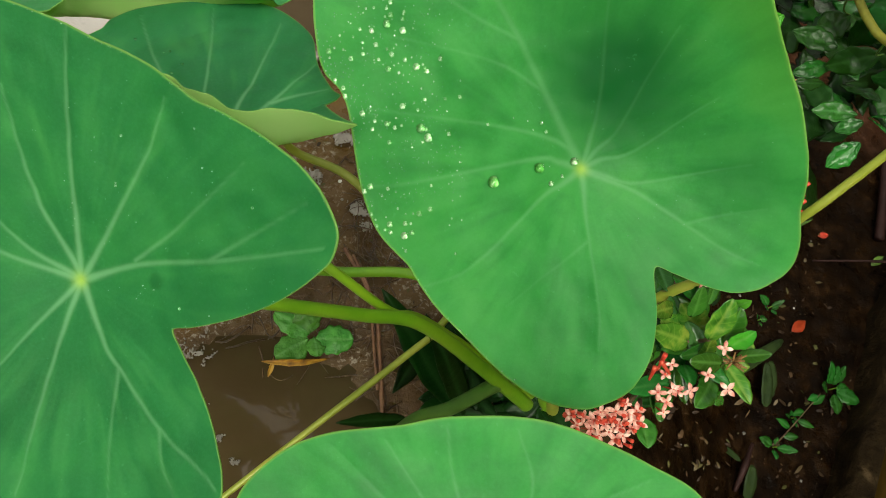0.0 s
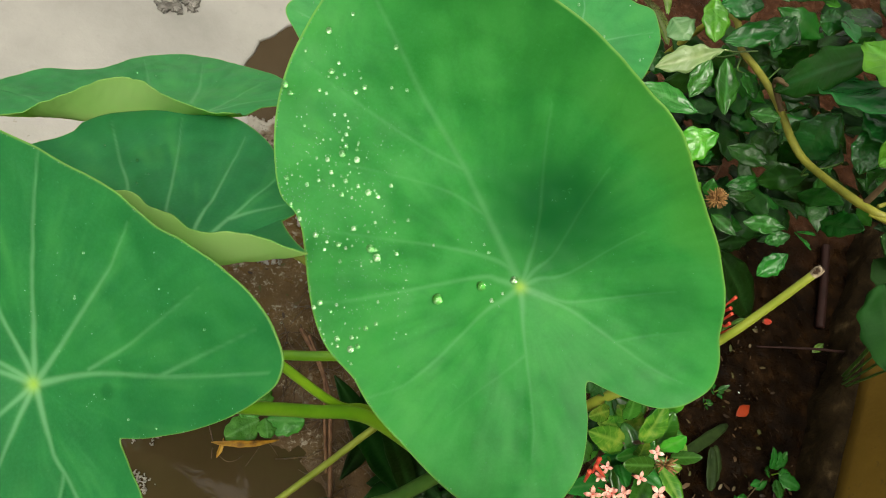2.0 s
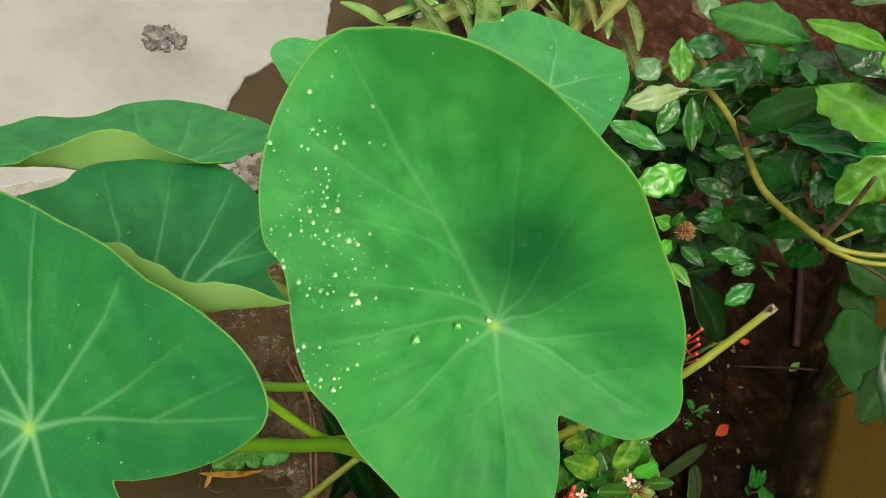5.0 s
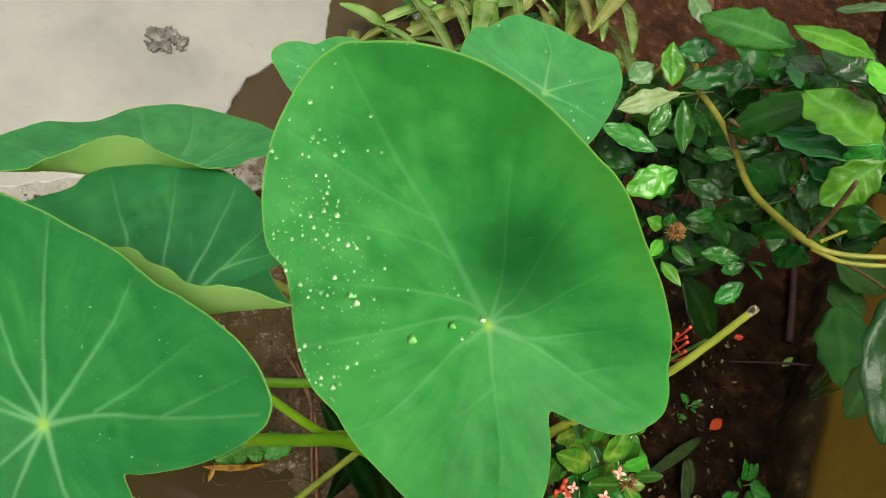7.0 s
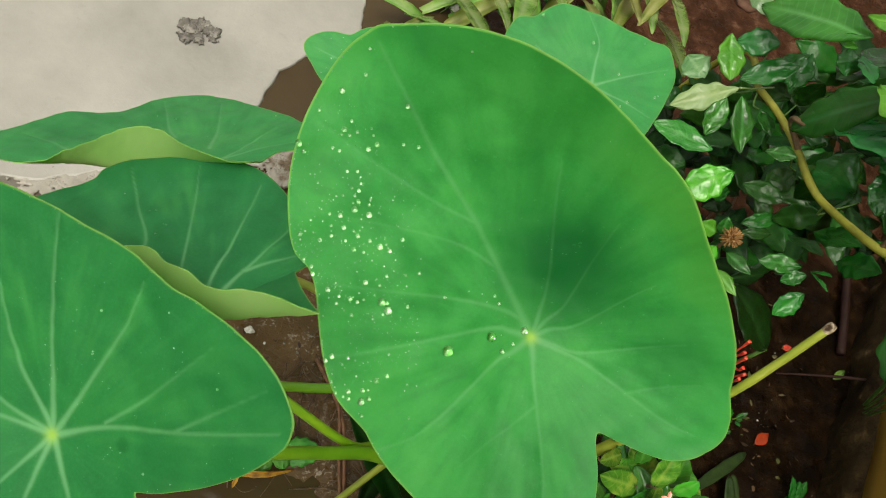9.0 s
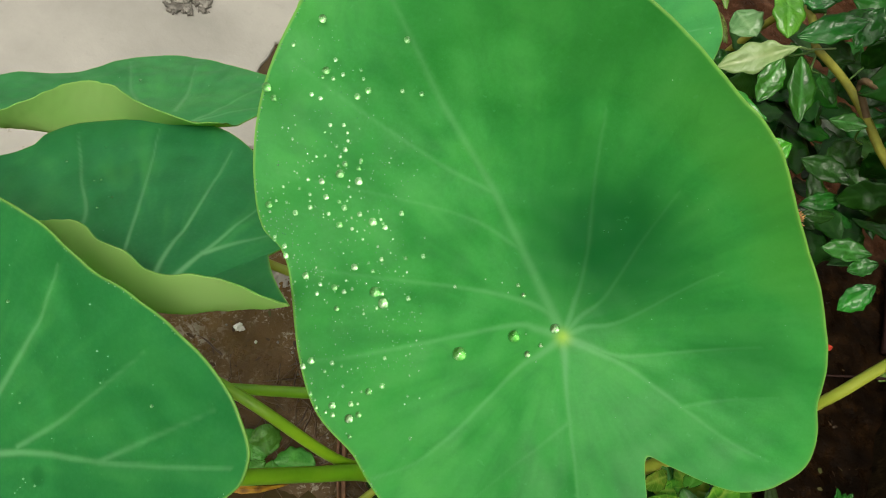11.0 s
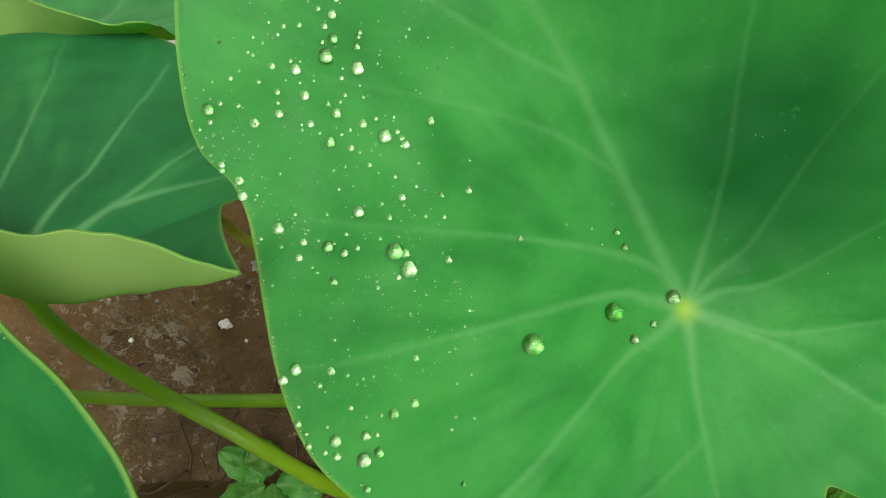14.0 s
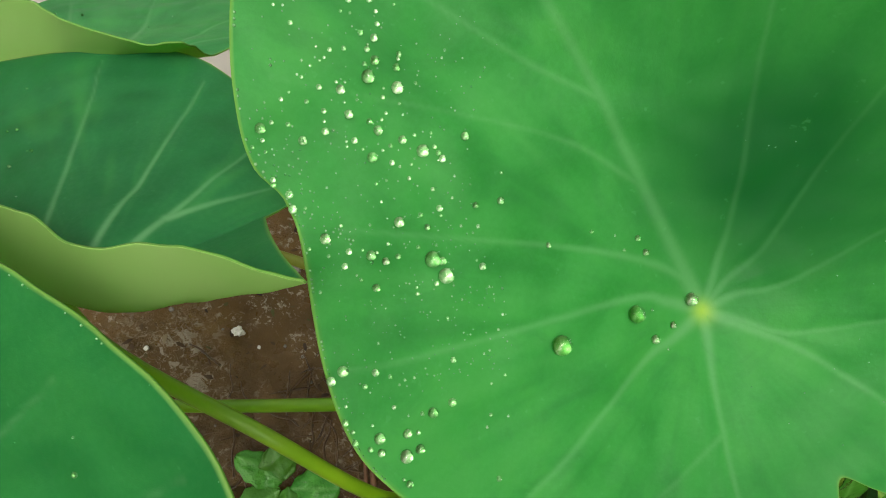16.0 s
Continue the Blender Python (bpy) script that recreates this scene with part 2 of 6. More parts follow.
def put(name, me, parent=None, label=""):
    """Links a mesh whose vertices are in world metres, under a thing if one is given."""
    ob = new(name, me)
    if parent is not None:
        ob.parent = parent
        ob.matrix_parent_inverse = Matrix.Translation(-parent.location)
    return tagged(ob, label)


def tube_data(points, radii, sides=12, steps=8, cap=True):
    """A tapered tube along a smooth line through the points."""
    p = np.array(points, float)
    t = np.linspace(0, len(p) - 1, (len(p) - 1) * steps + 1)
    i = np.clip(t.astype(int), 0, len(p) - 2)
    f = (t - i)[:, None]
    q = np.vstack([2 * p[0] - p[1], p, 2 * p[-1] - p[-2]])
    a, b, c, d = q[i], q[i + 1], q[i + 2], q[i + 3]
    line = 0.5 * (2 * b + (c - a) * f + (2 * a - 5 * b + 4 * c - d) * f**2 + (3 * b - a - 3 * c + d) * f**3)
    rad = np.interp(t, range(len(radii)), radii)
    tan = np.gradient(line, axis=0)
    tan /= np.linalg.norm(tan, axis=1)[:, None]
    side = np.cross(tan, (0.31, 0.17, 0.93))
    side /= np.linalg.norm(side, axis=1)[:, None]
    up = np.cross(side, tan)
    ang = np.arange(sides) * 2 * np.pi / sides
    v = (line[:, None] + rad[:, None, None] * (np.cos(ang)[None, :, None] * side[:, None] + np.sin(ang)[None, :, None] * up[:, None])).reshape(-1, 3)
    k = len(line)
    faces = [(r * sides + s, r * sides + (s + 1) % sides, (r + 1) * sides + (s + 1) % sides, (r + 1) * sides + s) for r in range(k - 1) for s in range(sides)]
    if cap:
        faces += [tuple(reversed(range(sides))), tuple(range((k - 1) * sides, k * sides))]
    return v, faces


def tube(name, points, radii, mat, parent=None, label="", sides=12):
    v, f = tube_data(points, radii, sides)
    return put(name, meshed(name, v, f, mat), parent, label)


def periodic(knots, theta):
    """A smooth closed curve through (degrees, values...), without overshoot."""
    k = np.array(sorted(knots), float)
    x = np.r_[k[-2:, 0] - 360, k[:, 0], k[:2, 0] + 360]
    y = np.vstack([k[-2:, 1:], k[:, 1:], k[:2, 1:]])
    h = np.diff(x)[:, None]
    h[h < 0.2] = 0.2
    d = np.diff(y, axis=0) / h
    s = np.zeros_like(y)
    same = d[:-1] * d[1:] > 0
    s[1:-1][same] = (2 * d[:-1] * d[1:] / (d[:-1] + d[1:] + 1e-12))[same]
    i = np.clip(np.searchsorted(x, theta, side="right") - 1, 0, len(x) - 2)
    u = ((theta - x[i]) / h[i, 0])[:, None]
    return (1 + 2 * u) * (1 - u) ** 2 * y[i] + u * (1 - u) ** 2 * h[i] * s[i] + u**2 * (3 - 2 * u) * y[i + 1] + u**2 * (u - 1) * h[i] * s[i + 1]


# ---- the ground: one muddy sheet, lower beside the wall ----
WALL_A, WALL_DIR = Vector((1.205, 0.319)), Vector((0.467, 0.884))


def soft_step(a, b, x):
    t = np.clip((x - a) / (b - a), 0, 1)
    return t * t * (3 - 2 * t)


def ground_z(x, y):
    x, y = np.asarray(x, float), np.asarray(y, float)
    z = -0.28 * soft_step(0.42, 0.92, x)
    pool = np.exp(-(((x + 0.02) / 0.17) ** 2 + ((y - 0.13) / 0.13) ** 2))
    z = z - 0.022 * pool - 0.030 * soft_step(0.62, 0.72, y - 0.35 * x) * (1 - soft_step(0.10, 0.26, x))
    return z + 0.004


def ground():
    near_x, near_y = np.arange(-0.9, 2.0, 0.011), np.arange(-0.6, 2.0, 0.011)
    far = np.array([1.5, 3, 7, 20, 60.0])
    xs, ys = np.r_[-0.9 - far[::-1], near_x, 2.0 + far], np.r_[-0.6 - far[::-1], near_y, 2.0 + far]
    gx, gy = np.meshgrid(xs, ys)
    z = ground_z(gx, gy)
    flat = np.c_[gx.ravel(), gy.ravel(), z.ravel()]
    for v in flat:
        if -1 < v[0] < 2.1 and -0.7 < v[1] < 2.1:
            p = Vector((v[0], v[1], 0))
            fade = min(1.0, (v[0] + 0.9) / 0.2, (1.99 - v[0]) / 0.2, (v[1] + 0.6) / 0.2, (1.99 - v[1]) / 0.2)
            if fade <= 0:
                continue
            calm = fade * min(1.0, max(0.25, (v[2] + 0.03) / 0.03)) if v[0] < 0.4 else 1.0
            v[2] += calm * (0.008 * noise.noise(p * 11) + 0.006 * noise.noise(p * 37) + 0.003 * noise.noise(p * 90))
    w = len(xs)
    faces = [(j * w + i, j * w + i + 1, (j + 1) * w + i + 1, (j + 1) * w + i) for j in range(len(ys) - 1) for i in range(w - 1)]
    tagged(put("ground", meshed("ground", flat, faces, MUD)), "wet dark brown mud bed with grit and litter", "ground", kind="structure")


ground()
pool = [(0.19 * math.cos(a) * (1 + 0.12 * math.sin(3 * a)) - 0.02, 0.15 * math.sin(a) * (1 + 0.1 * math.cos(2 * a)) + 0.12, -0.004) for a in np.linspace(0, 2 * math.pi, 72, endpoint=False)]
tagged(put("water", meshed("water", pool, [tuple(range(72))], WATER)), "shallow puddle of brown muddy rain water", "puddle", kind="structure")

side_pool = [(-0.30, 0.66, 0.0145), (-0.05, 0.69, 0.0145), (0.06, 0.76, 0.0145), (0.17, 0.84, 0.0145), (0.24, 0.96, 0.0145), (0.25, 1.10, 0.0145), (0.22, 1.30, 0.0145), (0.26, 1.60, 0.0145), (-0.30, 1.60, 0.0145)]
tagged(put("water", meshed("water", side_pool, [tuple(range(9))], WATER, smooth=False)), "brown rain water standing along the cement apron", "puddle", kind="structure")

SLAB_EDGE = [(-3.001, 0.464), (-0.377, 0.602), (-0.288, 0.637), (-0.164, 0.668), (-0.055, 0.704), (-0.048, 0.71), (-0.086, 0.814), (-0.061, 0.903), (-0.023, 0.944), (0.022, 0.981), (0.071, 1.022), (0.072, 1.123), (0.106, 1.6), (0.086, 3.5)]


def slab():
    """A cement apron with a rounded, slightly crumbled front edge."""
    edge = []
    for a, c in zip(SLAB_EDGE[:-1], SLAB_EDGE[1:]):
        steps = max(1, int(math.dist(a, c) / 0.006)) if max(a[1], c[1]) < 1.7 and min(a[0], c[0]) > -1 else max(8, int(math.dist(a, c) / 0.02))
        for k in range(steps):
            t = k / steps
            p = Vector((a[0] + (c[0] - a[0]) * t, a[1] + (c[1] - a[1]) * t, 0))
            edge.append(p + Vector((noise.noise(p * 45), noise.noise(p * 45 + Vector((9, 0, 0))), 0)) * 0.004 + Vector((noise.noise(p * 160), noise.noise(p * 160 + Vector((5, 0, 0))), 0)) * 0.002)
    edge.append(Vector((*SLAB_EDGE[-1], 0)))
    out = []
    for k, p in enumerate(edge):
        d = (edge[min(k + 1, len(edge) - 1)] - edge[max(k - 1, 0)]).normalized()
        out.append(Vector((d.y, -d.x, 0)))
    n = len(edge)
    rings = [[edge[k] - out[k] * inset + Vector((0, 0, z)) for k in range(n)] for inset, z in ((0.004, 0.020), (0.001, 0.0188), (0.0, 0.016), (-0.002, -0.03))]
    verts = [v for ring in rings for v in ring] + [Vector((-3.2, 3.5, 0.020)), Vector((-3.2, 0.45, 0.020))]
    faces = [tuple(range(n)) + (4 * n, 4 * n + 1)]
    faces += [(r * n + k, (r + 1) * n + k, (r + 1) * n + k + 1, r * n + k + 1) for r in range(3) for k in range(n - 1)]
    me = meshed("pavement", verts, faces, CEMENT, smooth=False)
    tagged(put("pavement", me), "pale grey wet cement apron with a crumbled muddy edge", "pavement", kind="structure")


slab()


def garden_wall():
    """A painted wall whose foot is bare, dark and mossy."""
    n = Vector((-WALL_DIR.y, WALL_DIR.x))
    root = thing("wall_east", "yellow painted garden wall with a dark mossy foot", "wall", kind="structure")

    def block(name, mat, z0, z1, out, depth, jitter, label):
        us, zs = np.arange(-2.6, 6.01, 0.05), np.linspace(z0, z1, max(3, int((z1 - z0) / 0.05)))
        rows = []
        for z in zs:
            for u in us:
                p = WALL_A + WALL_DIR * u + n * (out + jitter * noise.noise(Vector((u * 9, z * 9, 5))))
                rows.append((p.x, p.y, z))
        w = len(us)
        front = len(rows)
        rows += [(x - n.x * depth, y - n.y * depth, z) for x, y, z in rows]
        faces = []
        for j in range(len(zs) - 1):
            for i in range(w - 1):
                a = j * w + i
                faces += [(a, a + 1, a + w + 1, a + w), (front + a + 1, front + a, front + a + w, front + a + w + 1)]
        for i in range(w - 1):
            top = (len(zs) - 1) * w + i
            faces += [(i + 1, i, front + i, front + i + 1), (top, top + 1, front + top + 1, front + top)]
        for j in range(len(zs) - 1):
            a, b = j * w, j * w + w - 1
            faces += [(a, a + w, front + a + w, front + a), (b + w, b, front + b, front + b + w)]
        put(name, meshed(name, rows, faces, mat), root, label)

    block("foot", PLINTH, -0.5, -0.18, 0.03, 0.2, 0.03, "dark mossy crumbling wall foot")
    # top is unseen; its height is chosen to keep sky light off the bed
    block("painted_face", WALL, -0.2, 1.45, 0.0, 0.15, 0.004, "")


garden_wall()

# ---- taro leaves: hub, lie, rim radius (mm) by angle, how the rim rises, turned-up flap, veins ----
LEAVES = {
    'A': dict(
        hub=(0.2075, 0.2662, 0.537), tip=(-0.649, 0.644, 0.404), normal=(0.013, -0.522, 0.853),
        cup=(4.77, -72),
        lift=(0.188, -0.116, 0.029, -0.003, 0.017),
        rim=[(2, 265), (13, 252), (33, 214), (38, 201), (40, 189), (44, 180), (50, 174), (70, 163), (84, 150), (102, 150), (144, 172), (150, 169), (157, 162), (165, 143), (172, 119), (183, 89), (188, 103), (198, 144), (205, 158), (211, 163), (227, 146), (269, 126), (278, 127), (306, 149), (316, 161), (356, 257), (360, 265)],
        flap=[],
        veins=[[(-5, 18), (-3, 60), (-2, 114), (0, 172), (0, 211), (0, 260)], [(-2, 109), (7, 141), (13, 198), (15, 240)], [(-2, 68), (12, 111), (29, 209)], [(2, 20), (29, 64), (42, 168)], [(41, 20), (46, 41), (60, 134), (60, 166)], [(92, 19), (89, 41), (94, 114), (89, 152)], [(152, 16), (150, 40), (151, 105), (149, 136)], [(151, 54), (134, 69), (113, 120)], [(-146, 19), (-147, 52), (-153, 120), (-152, 151)], [(-152, 88), (-142, 109), (-135, 138)], [(-140, 19), (-136, 48), (-120, 123)], [(-96, 19), (-102, 47), (-89, 114)], [(-68, 20), (-70, 52), (-56, 132)], [(-46, 25), (-40, 66), (-30, 162)]]),
    'B': dict(
        hub=(-0.1337, 0.161, 0.4869), tip=(-0.853, 0.449, -0.264), normal=(-0.484, -0.496, 0.72),
        cup=(0, 0),
        lift=(0.221, 0.08, 0.106, -0.004, -0.003),
        rim=[(3, 200), (19, 189), (38, 167), (63, 149), (91, 149), (118, 162), (135, 178), (148, 184), (158, 173), (162, 161), (172, 120), (185, 85), (189, 98), (194, 119), (207, 187), (210, 200), (214, 206), (218, 204), (241, 169), (250, 159), (272, 158), (283, 164), (306, 185)],
        flap=[],
        veins=[[(-77, 8), (-76.5, 65), (-77.1, 111), (-77.6, 144), (-78.2, 170)], [(-60, 11), (-48.4, 53), (-53.4, 97), (-56.8, 132)], [(-112, 13), (-108.6, 67), (-108.0, 111), (-105.8, 148)], [(-140.1, 52), (-134.4, 93), (-130.5, 133), (-128.8, 162)], [(-143.4, 11), (-143.4, 55), (-147.9, 112), (-148.5, 159), (-148.5, 195)], [(-147.9, 112), (-143.4, 149), (-140.6, 191)], [(150, 8), (144.6, 36), (147.4, 66), (153.0, 116), (157.5, 153), (158.1, 170)], [(147.4, 66), (134.4, 101), (128.8, 150)], [(153.0, 116), (149.1, 134), (147.9, 165)], [(100, 8), (97.9, 49), (99.6, 91), (100.7, 146)], [(72, 8), (69.2, 45), (70.3, 90)], [(-1.7, 6), (2.2, 38), (0, 110), (3, 190)], [(-14.6, 11), (-13.5, 46), (-24, 110)]]),
    'C': dict(
        hub=(-0.0414, 0.2488, 0.5508), tip=(-0.218, 0.863, -0.456), normal=(-0.259, 0.4, 0.879),
        cup=(0, 0),
        lift=(-0.089, 0.022, 0.144, 0.12, -0.09),
        rim=[(0, 191), (10, 205), (18, 223), (22, 226), (25, 219), (39, 246), (43, 239), (300, 84), (300, 73), (302, 91), (306, 90), (322, 110), (328, 133), (343, 167)],
        flap=[(66, 91, 113, 17, 78, 126, -10), (86, 62, 72, 23, 68, 112, -14), (106, 46, 44, 31, 45, 79, -16), (125, 36, 31, 32, 29, 57, -18), (145, 24, 23, 28, 16, 37, -18), (165, 11, 9, 27, 3, 20, -20), (185, -2, -1, 23, -5, 5, -20), (205, -12, -13, 24, -10, -3, -20), (225, -21, -29, 29, -18, -17, -20), (244, -33, -44, 30, -21, -31, -16), (264, -46, -58, 29, -19, -36, -12), (284, -59, -72, 29, -16, -38, -10)],
        veins=[[(75, 70), (40, 85), (26, 105), (21.2, 143), (16.7, 208)], [(60, 25), (30, 38), (19.9, 55), (3.9, 114), (0.0, 178)], [(10, 12), (-7.7, 36), (-18.6, 97), (-19.9, 147)], [(-30, 14), (-36.6, 48), (-37.9, 74), (-38.6, 105)], [(-36.6, 44), (-45.0, 62), (-52.1, 88)]]),
    'D': dict(
        hub=(-0.0833, 0.4179, 0.4623), tip=(-0.207, 0.796, -0.57), normal=(-0.167, 0.545, 0.822),
        cup=(0, 0),
        lift=(-0.05, 0.082, -0.016, -0.003, -0.011),
        rim=[(8, 179), (15, 176), (22, 167), (31, 167), (39, 195), (54, 210), (59, 219), (73, 184), (273, 56), (283, 71), (288, 104), (302, 127), (336, 148), (360, 178)],
        flap=[(85, 24, 135, 0, 70, 133, -25), (104, 20, 115, 10, 56, 113, -31), (124, 16, 89, 21, 42, 95, -37), (143, 11, 61, 32, 32, 73, -35), (163, 4, 43, 36, 26, 56, -32), (182, -5, 29, 33, 21, 37, -26), (202, -16, 16, 27, 17, 18, -19), (221, -33, -8, 21, 14, -1, -11), (241, -42, -24, 19, 2, -34, -4), (260, -49, -39, 20, -0, -42, -2)],
        veins=[[(19, 72), (18.0, 94), (13.5, 134), (11.6, 171)], [(-13.5, 33), (-12.9, 84), (-10.3, 146)], [(-60.4, 26), (-46.3, 77), (-44, 105)], [(-64.3, 25), (-65.6, 66), (-66.2, 99)], [(64.3, 133), (56.6, 195)]]),
    'E': dict(
        hub=(0.3302, 0.641, 0.4321), tip=(-0.403, 0.881, 0.248), normal=(-0.191, -0.346, 0.918),
        cup=(0, 0),
        lift=(-0.067, 0.03, -0.015, 0.037, -0.036),
        rim=[(5, 113), (20, 114), (29, 128), (94, 90), (143, 56), (162, 56), (177, 61), (188, 78), (207, 87), (222, 87), (245, 95), (266, 110), (281, 113), (293, 98), (316, 87), (344, 96)],
        flap=[],
        veins=[[(-6, 4), (-25, 31), (-26, 58), (-16, 90)], [(-6, 4), (34, 42), (35, 87)], [(-44, 2), (-86, 37), (-91, 102)], [(-104, 1), (-129, 45), (-132, 80)]]),
    'F': dict(
        hub=(0.1266, -0.0241, 0.5613), tip=(-0.401, 0.873, 0.277), normal=(-0.203, -0.379, 0.903),
        cup=(0, 0),
        lift=(-0.0, 0.0, -0.0, -0.0, 0.0),
        rim=[(6, 106), (39, 142), (50, 149), (62, 148), (73, 135), (108, 79), (135, 45), (179, 16), (190, 43), (217, 70), (252, 129), (265, 135), (277, 130), (292, 115), (309, 106), (341, 101)],
        flap=[],
        veins=[[(8, 4), (-1, 36), (-2, 72), (-5, 99)], [(8, 4), (28, 72), (28, 122)], [(8, 4), (15, 60), (15, 104)], [(8, 4), (-41, 61), (-28, 95)], [(8, 4), (-62, 60), (-72, 110)]]),
    'G': dict(
        hub=(0.0798, 0.7095, 0.283), tip=(-0.935, 0.349, -0.064), normal=(-0.203, -0.379, 0.903),
        cup=(0, 0),
        lift=(-0.0, 0.0, -0.0, 0.0, 0.0),
        rim=[(15, 86), (36, 67), (59, 53), (115, 33), (187, 51), (230, 80), (269, 73), (323, 69), (345, 96), (359, 107)],
        flap=[],
        veins=[[(-2, 9), (-2, 54), (-1, 94)]]),
}



def vein_mask(xy, veins, scale=1.0):
    """How strongly each place of the flattened blade lies on a vein."""
    out = np.zeros(len(xy))
    flare = 0.75 * np.exp(-np.linalg.norm(xy, axis=1) / 0.022)
    for n, v in enumerate(veins):
        v = [(v[0][0], 0)] + v if v[0][1] < 30 else v
        a = np.radians([k[0] for k in v])
        p = np.c_[np.cos(a), np.sin(a)] * np.array([k[1] for k in v])[:, None] / 1000
        t = np.linspace(0, len(p) - 1, (len(p) - 1) * 5 + 1)
        i = np.clip(t.astype(int), 0, len(p) - 2)
        f = (t - i)[:, None]
        q = np.vstack([2 * p[0] - p[1], p, 2 * p[-1] - p[-2]])
        e, b, c, d = q[i], q[i + 1], q[i + 2], q[i + 3]
        line = 0.5 * (2 * b + (c - e) * f + (2 * e - 5 * b + 4 * c - d) * f**2 + (3 * b - e - 3 * c + d) * f**3)
        side = v[0][1] >= 40 and len(veins) > 8
        first = 0.0033 if n == 0 and len(veins) > 13 else 0.0015 if side else 0.0023 if len(veins) > 5 else 0.0018
        for k in range(len(line) - 1):
            u, w = line[k], line[k + 1] - line[k]
            s = np.clip(((xy - u) @ w) / (w @ w + 1e-12), 0, 1)
            dist = np.linalg.norm(xy - u - s[:, None] * w, axis=1)
            part = (k + s) / (len(line) - 1)
            wide = scale * first * (1 - 0.66 * part) * (1 + flare)
            out = np.maximum(out, np.exp(-((dist / wide) ** 2.3)) * (1 - 0.5 * part) * (0.7 if side else 1.0))
    return out


PLACES = {}


def taro_leaf(name, L, parent, label, sectors=480, rings=90, belly=0.0, wave=0.0, seed=0, top=None, tones=()):
    """A peltate blade: curves run from the hub to the rim; in the flap they first sink, then turn up."""
    hub, tip, nor = Vector(L["hub"]), Vector(L["tip"]).normalized(), Vector(L["normal"]).normalized()
    tip = (tip - nor * tip.dot(nor)).normalized()
    frame3 = np.array([tip, nor.cross(tip), nor]).T
    th = np.linspace(0, 360, sectors, endpoint=False)
    rad = np.radians(th)
    a, b, c, d, e = L["lift"]
    knots = []
    for ang, r in L["rim"]:
        q = math.radians(ang)
        h = r * (a + b * math.cos(q) + c * math.sin(q) + d * math.cos(2 * q) + e * math.sin(2 * q))
        x, y = r * math.cos(q), r * math.sin(q)
        knots.append((ang, x, y, h, 0.5 * x, 0.5 * y, 0.5 * h - belly * r))
    cup, aim = L["cup"]
    folded = bool(L["flap"])
    if folded:
        knots += [tuple(k) for k in L["flap"]]
        line = periodic(knots, th) / 1000
        rim, ctrl = line[:, :3], line[:, 3:]
    else:
        r = periodic(L["rim"], th)[:, 0] / 1000
        h = r * (a + b * np.cos(rad) + c * np.sin(rad) + d * np.cos(2 * rad) + e * np.sin(2 * rad))
        rim = np.c_[r * np.cos(rad), r * np.sin(rad), h]
        ctrl = 0.5 * rim - np.c_[0 * r, 0 * r, belly * r]
        rim[:, 2] += cup * np.maximum(0, r * np.cos(rad - math.radians(aim))) ** 2
    rho = np.linspace(0, 1, rings + 1)[1:] ** 0.9
    p = 2 * rho[:, None, None] * (1 - rho[:, None, None]) * ctrl[None] + rho[:, None, None] ** 2 * rim[None]
    reach = np.linalg.norm(ctrl, axis=1) + np.linalg.norm(rim - ctrl, axis=1) if folded else np.linalg.norm(rim, axis=1)
    flat_xy = np.stack([rho[:, None] * reach * np.cos(rad), rho[:, None] * reach * np.sin(rad)], -1).reshape(-1, 2)
    p = p.reshape(-1, 3)
    vein = vein_mask(flat_xy, L["veins"])
    broad = vein_mask(flat_xy, L["veins"], 3.5)
    edge = np.repeat(rho, sectors)
    bulge = np.array([noise.noise(Vector((u * 22 + seed, v * 22, seed))) + 0.5 * noise.noise(Vector((u * 60, v * 60, seed + 4))) for u, v in flat_xy])
    ruffle = np.array([noise.noise(Vector((math.cos(q) * 3.2 + seed, math.sin(q) * 3.2, seed + 9))) for q in rad])
    p[:, 2] += 0.0022 * bulge * np.clip(edge * 3, 0, 1) - 0.0007 * broad * np.clip(edge * 4, 0, 1) + wave * np.tile(ruffle, rings) * edge**3
    verts = np.vstack([[(0, 0, 0)], p]) @ frame3.T + np.array(hub)
    faces = [(0, 1 + s, 1 + (s + 1) % sectors) for s in range(sectors)]
    faces += [(1 + r * sectors + s, 1 + (r + 1) * sectors + s, 1 + (r + 1) * sectors + (s + 1) % sectors, 1 + r * sectors + (s + 1) % sectors) for r in range(rings - 1) for s in range(sectors)]
    me = meshed(name, verts, faces, [top or TARO_TOP, TARO_UNDER])
    me.attributes.new("hub", "FLOAT", "POINT").data.foreach_set("value", np.r_[1.0, np.exp(-((np.linalg.norm(flat_xy, axis=1) / 0.005) ** 2))])
    me.attributes.new("rim", "FLOAT", "POINT").data.foreach_set("value", np.r_[0.0, np.clip(1 - (1 - edge) * np.tile(reach, rings) / 0.0016, 0, 1)])
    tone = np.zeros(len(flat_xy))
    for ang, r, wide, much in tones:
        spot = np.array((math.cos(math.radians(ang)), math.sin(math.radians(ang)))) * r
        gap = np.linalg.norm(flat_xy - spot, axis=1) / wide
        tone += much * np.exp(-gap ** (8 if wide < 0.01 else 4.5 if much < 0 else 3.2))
    rays = np.repeat(rho, sectors) * np.tile(reach, rings)
    vein = np.clip(vein, 0, 1) * (1 + 0.7 * np.exp(-rays / 0.035)) * (1 - 0.6 * np.clip(-tone, 0, 1))
    me.attributes.new("vein", "FLOAT", "POINT").data.foreach_set("value", np.r_[1.0, vein])
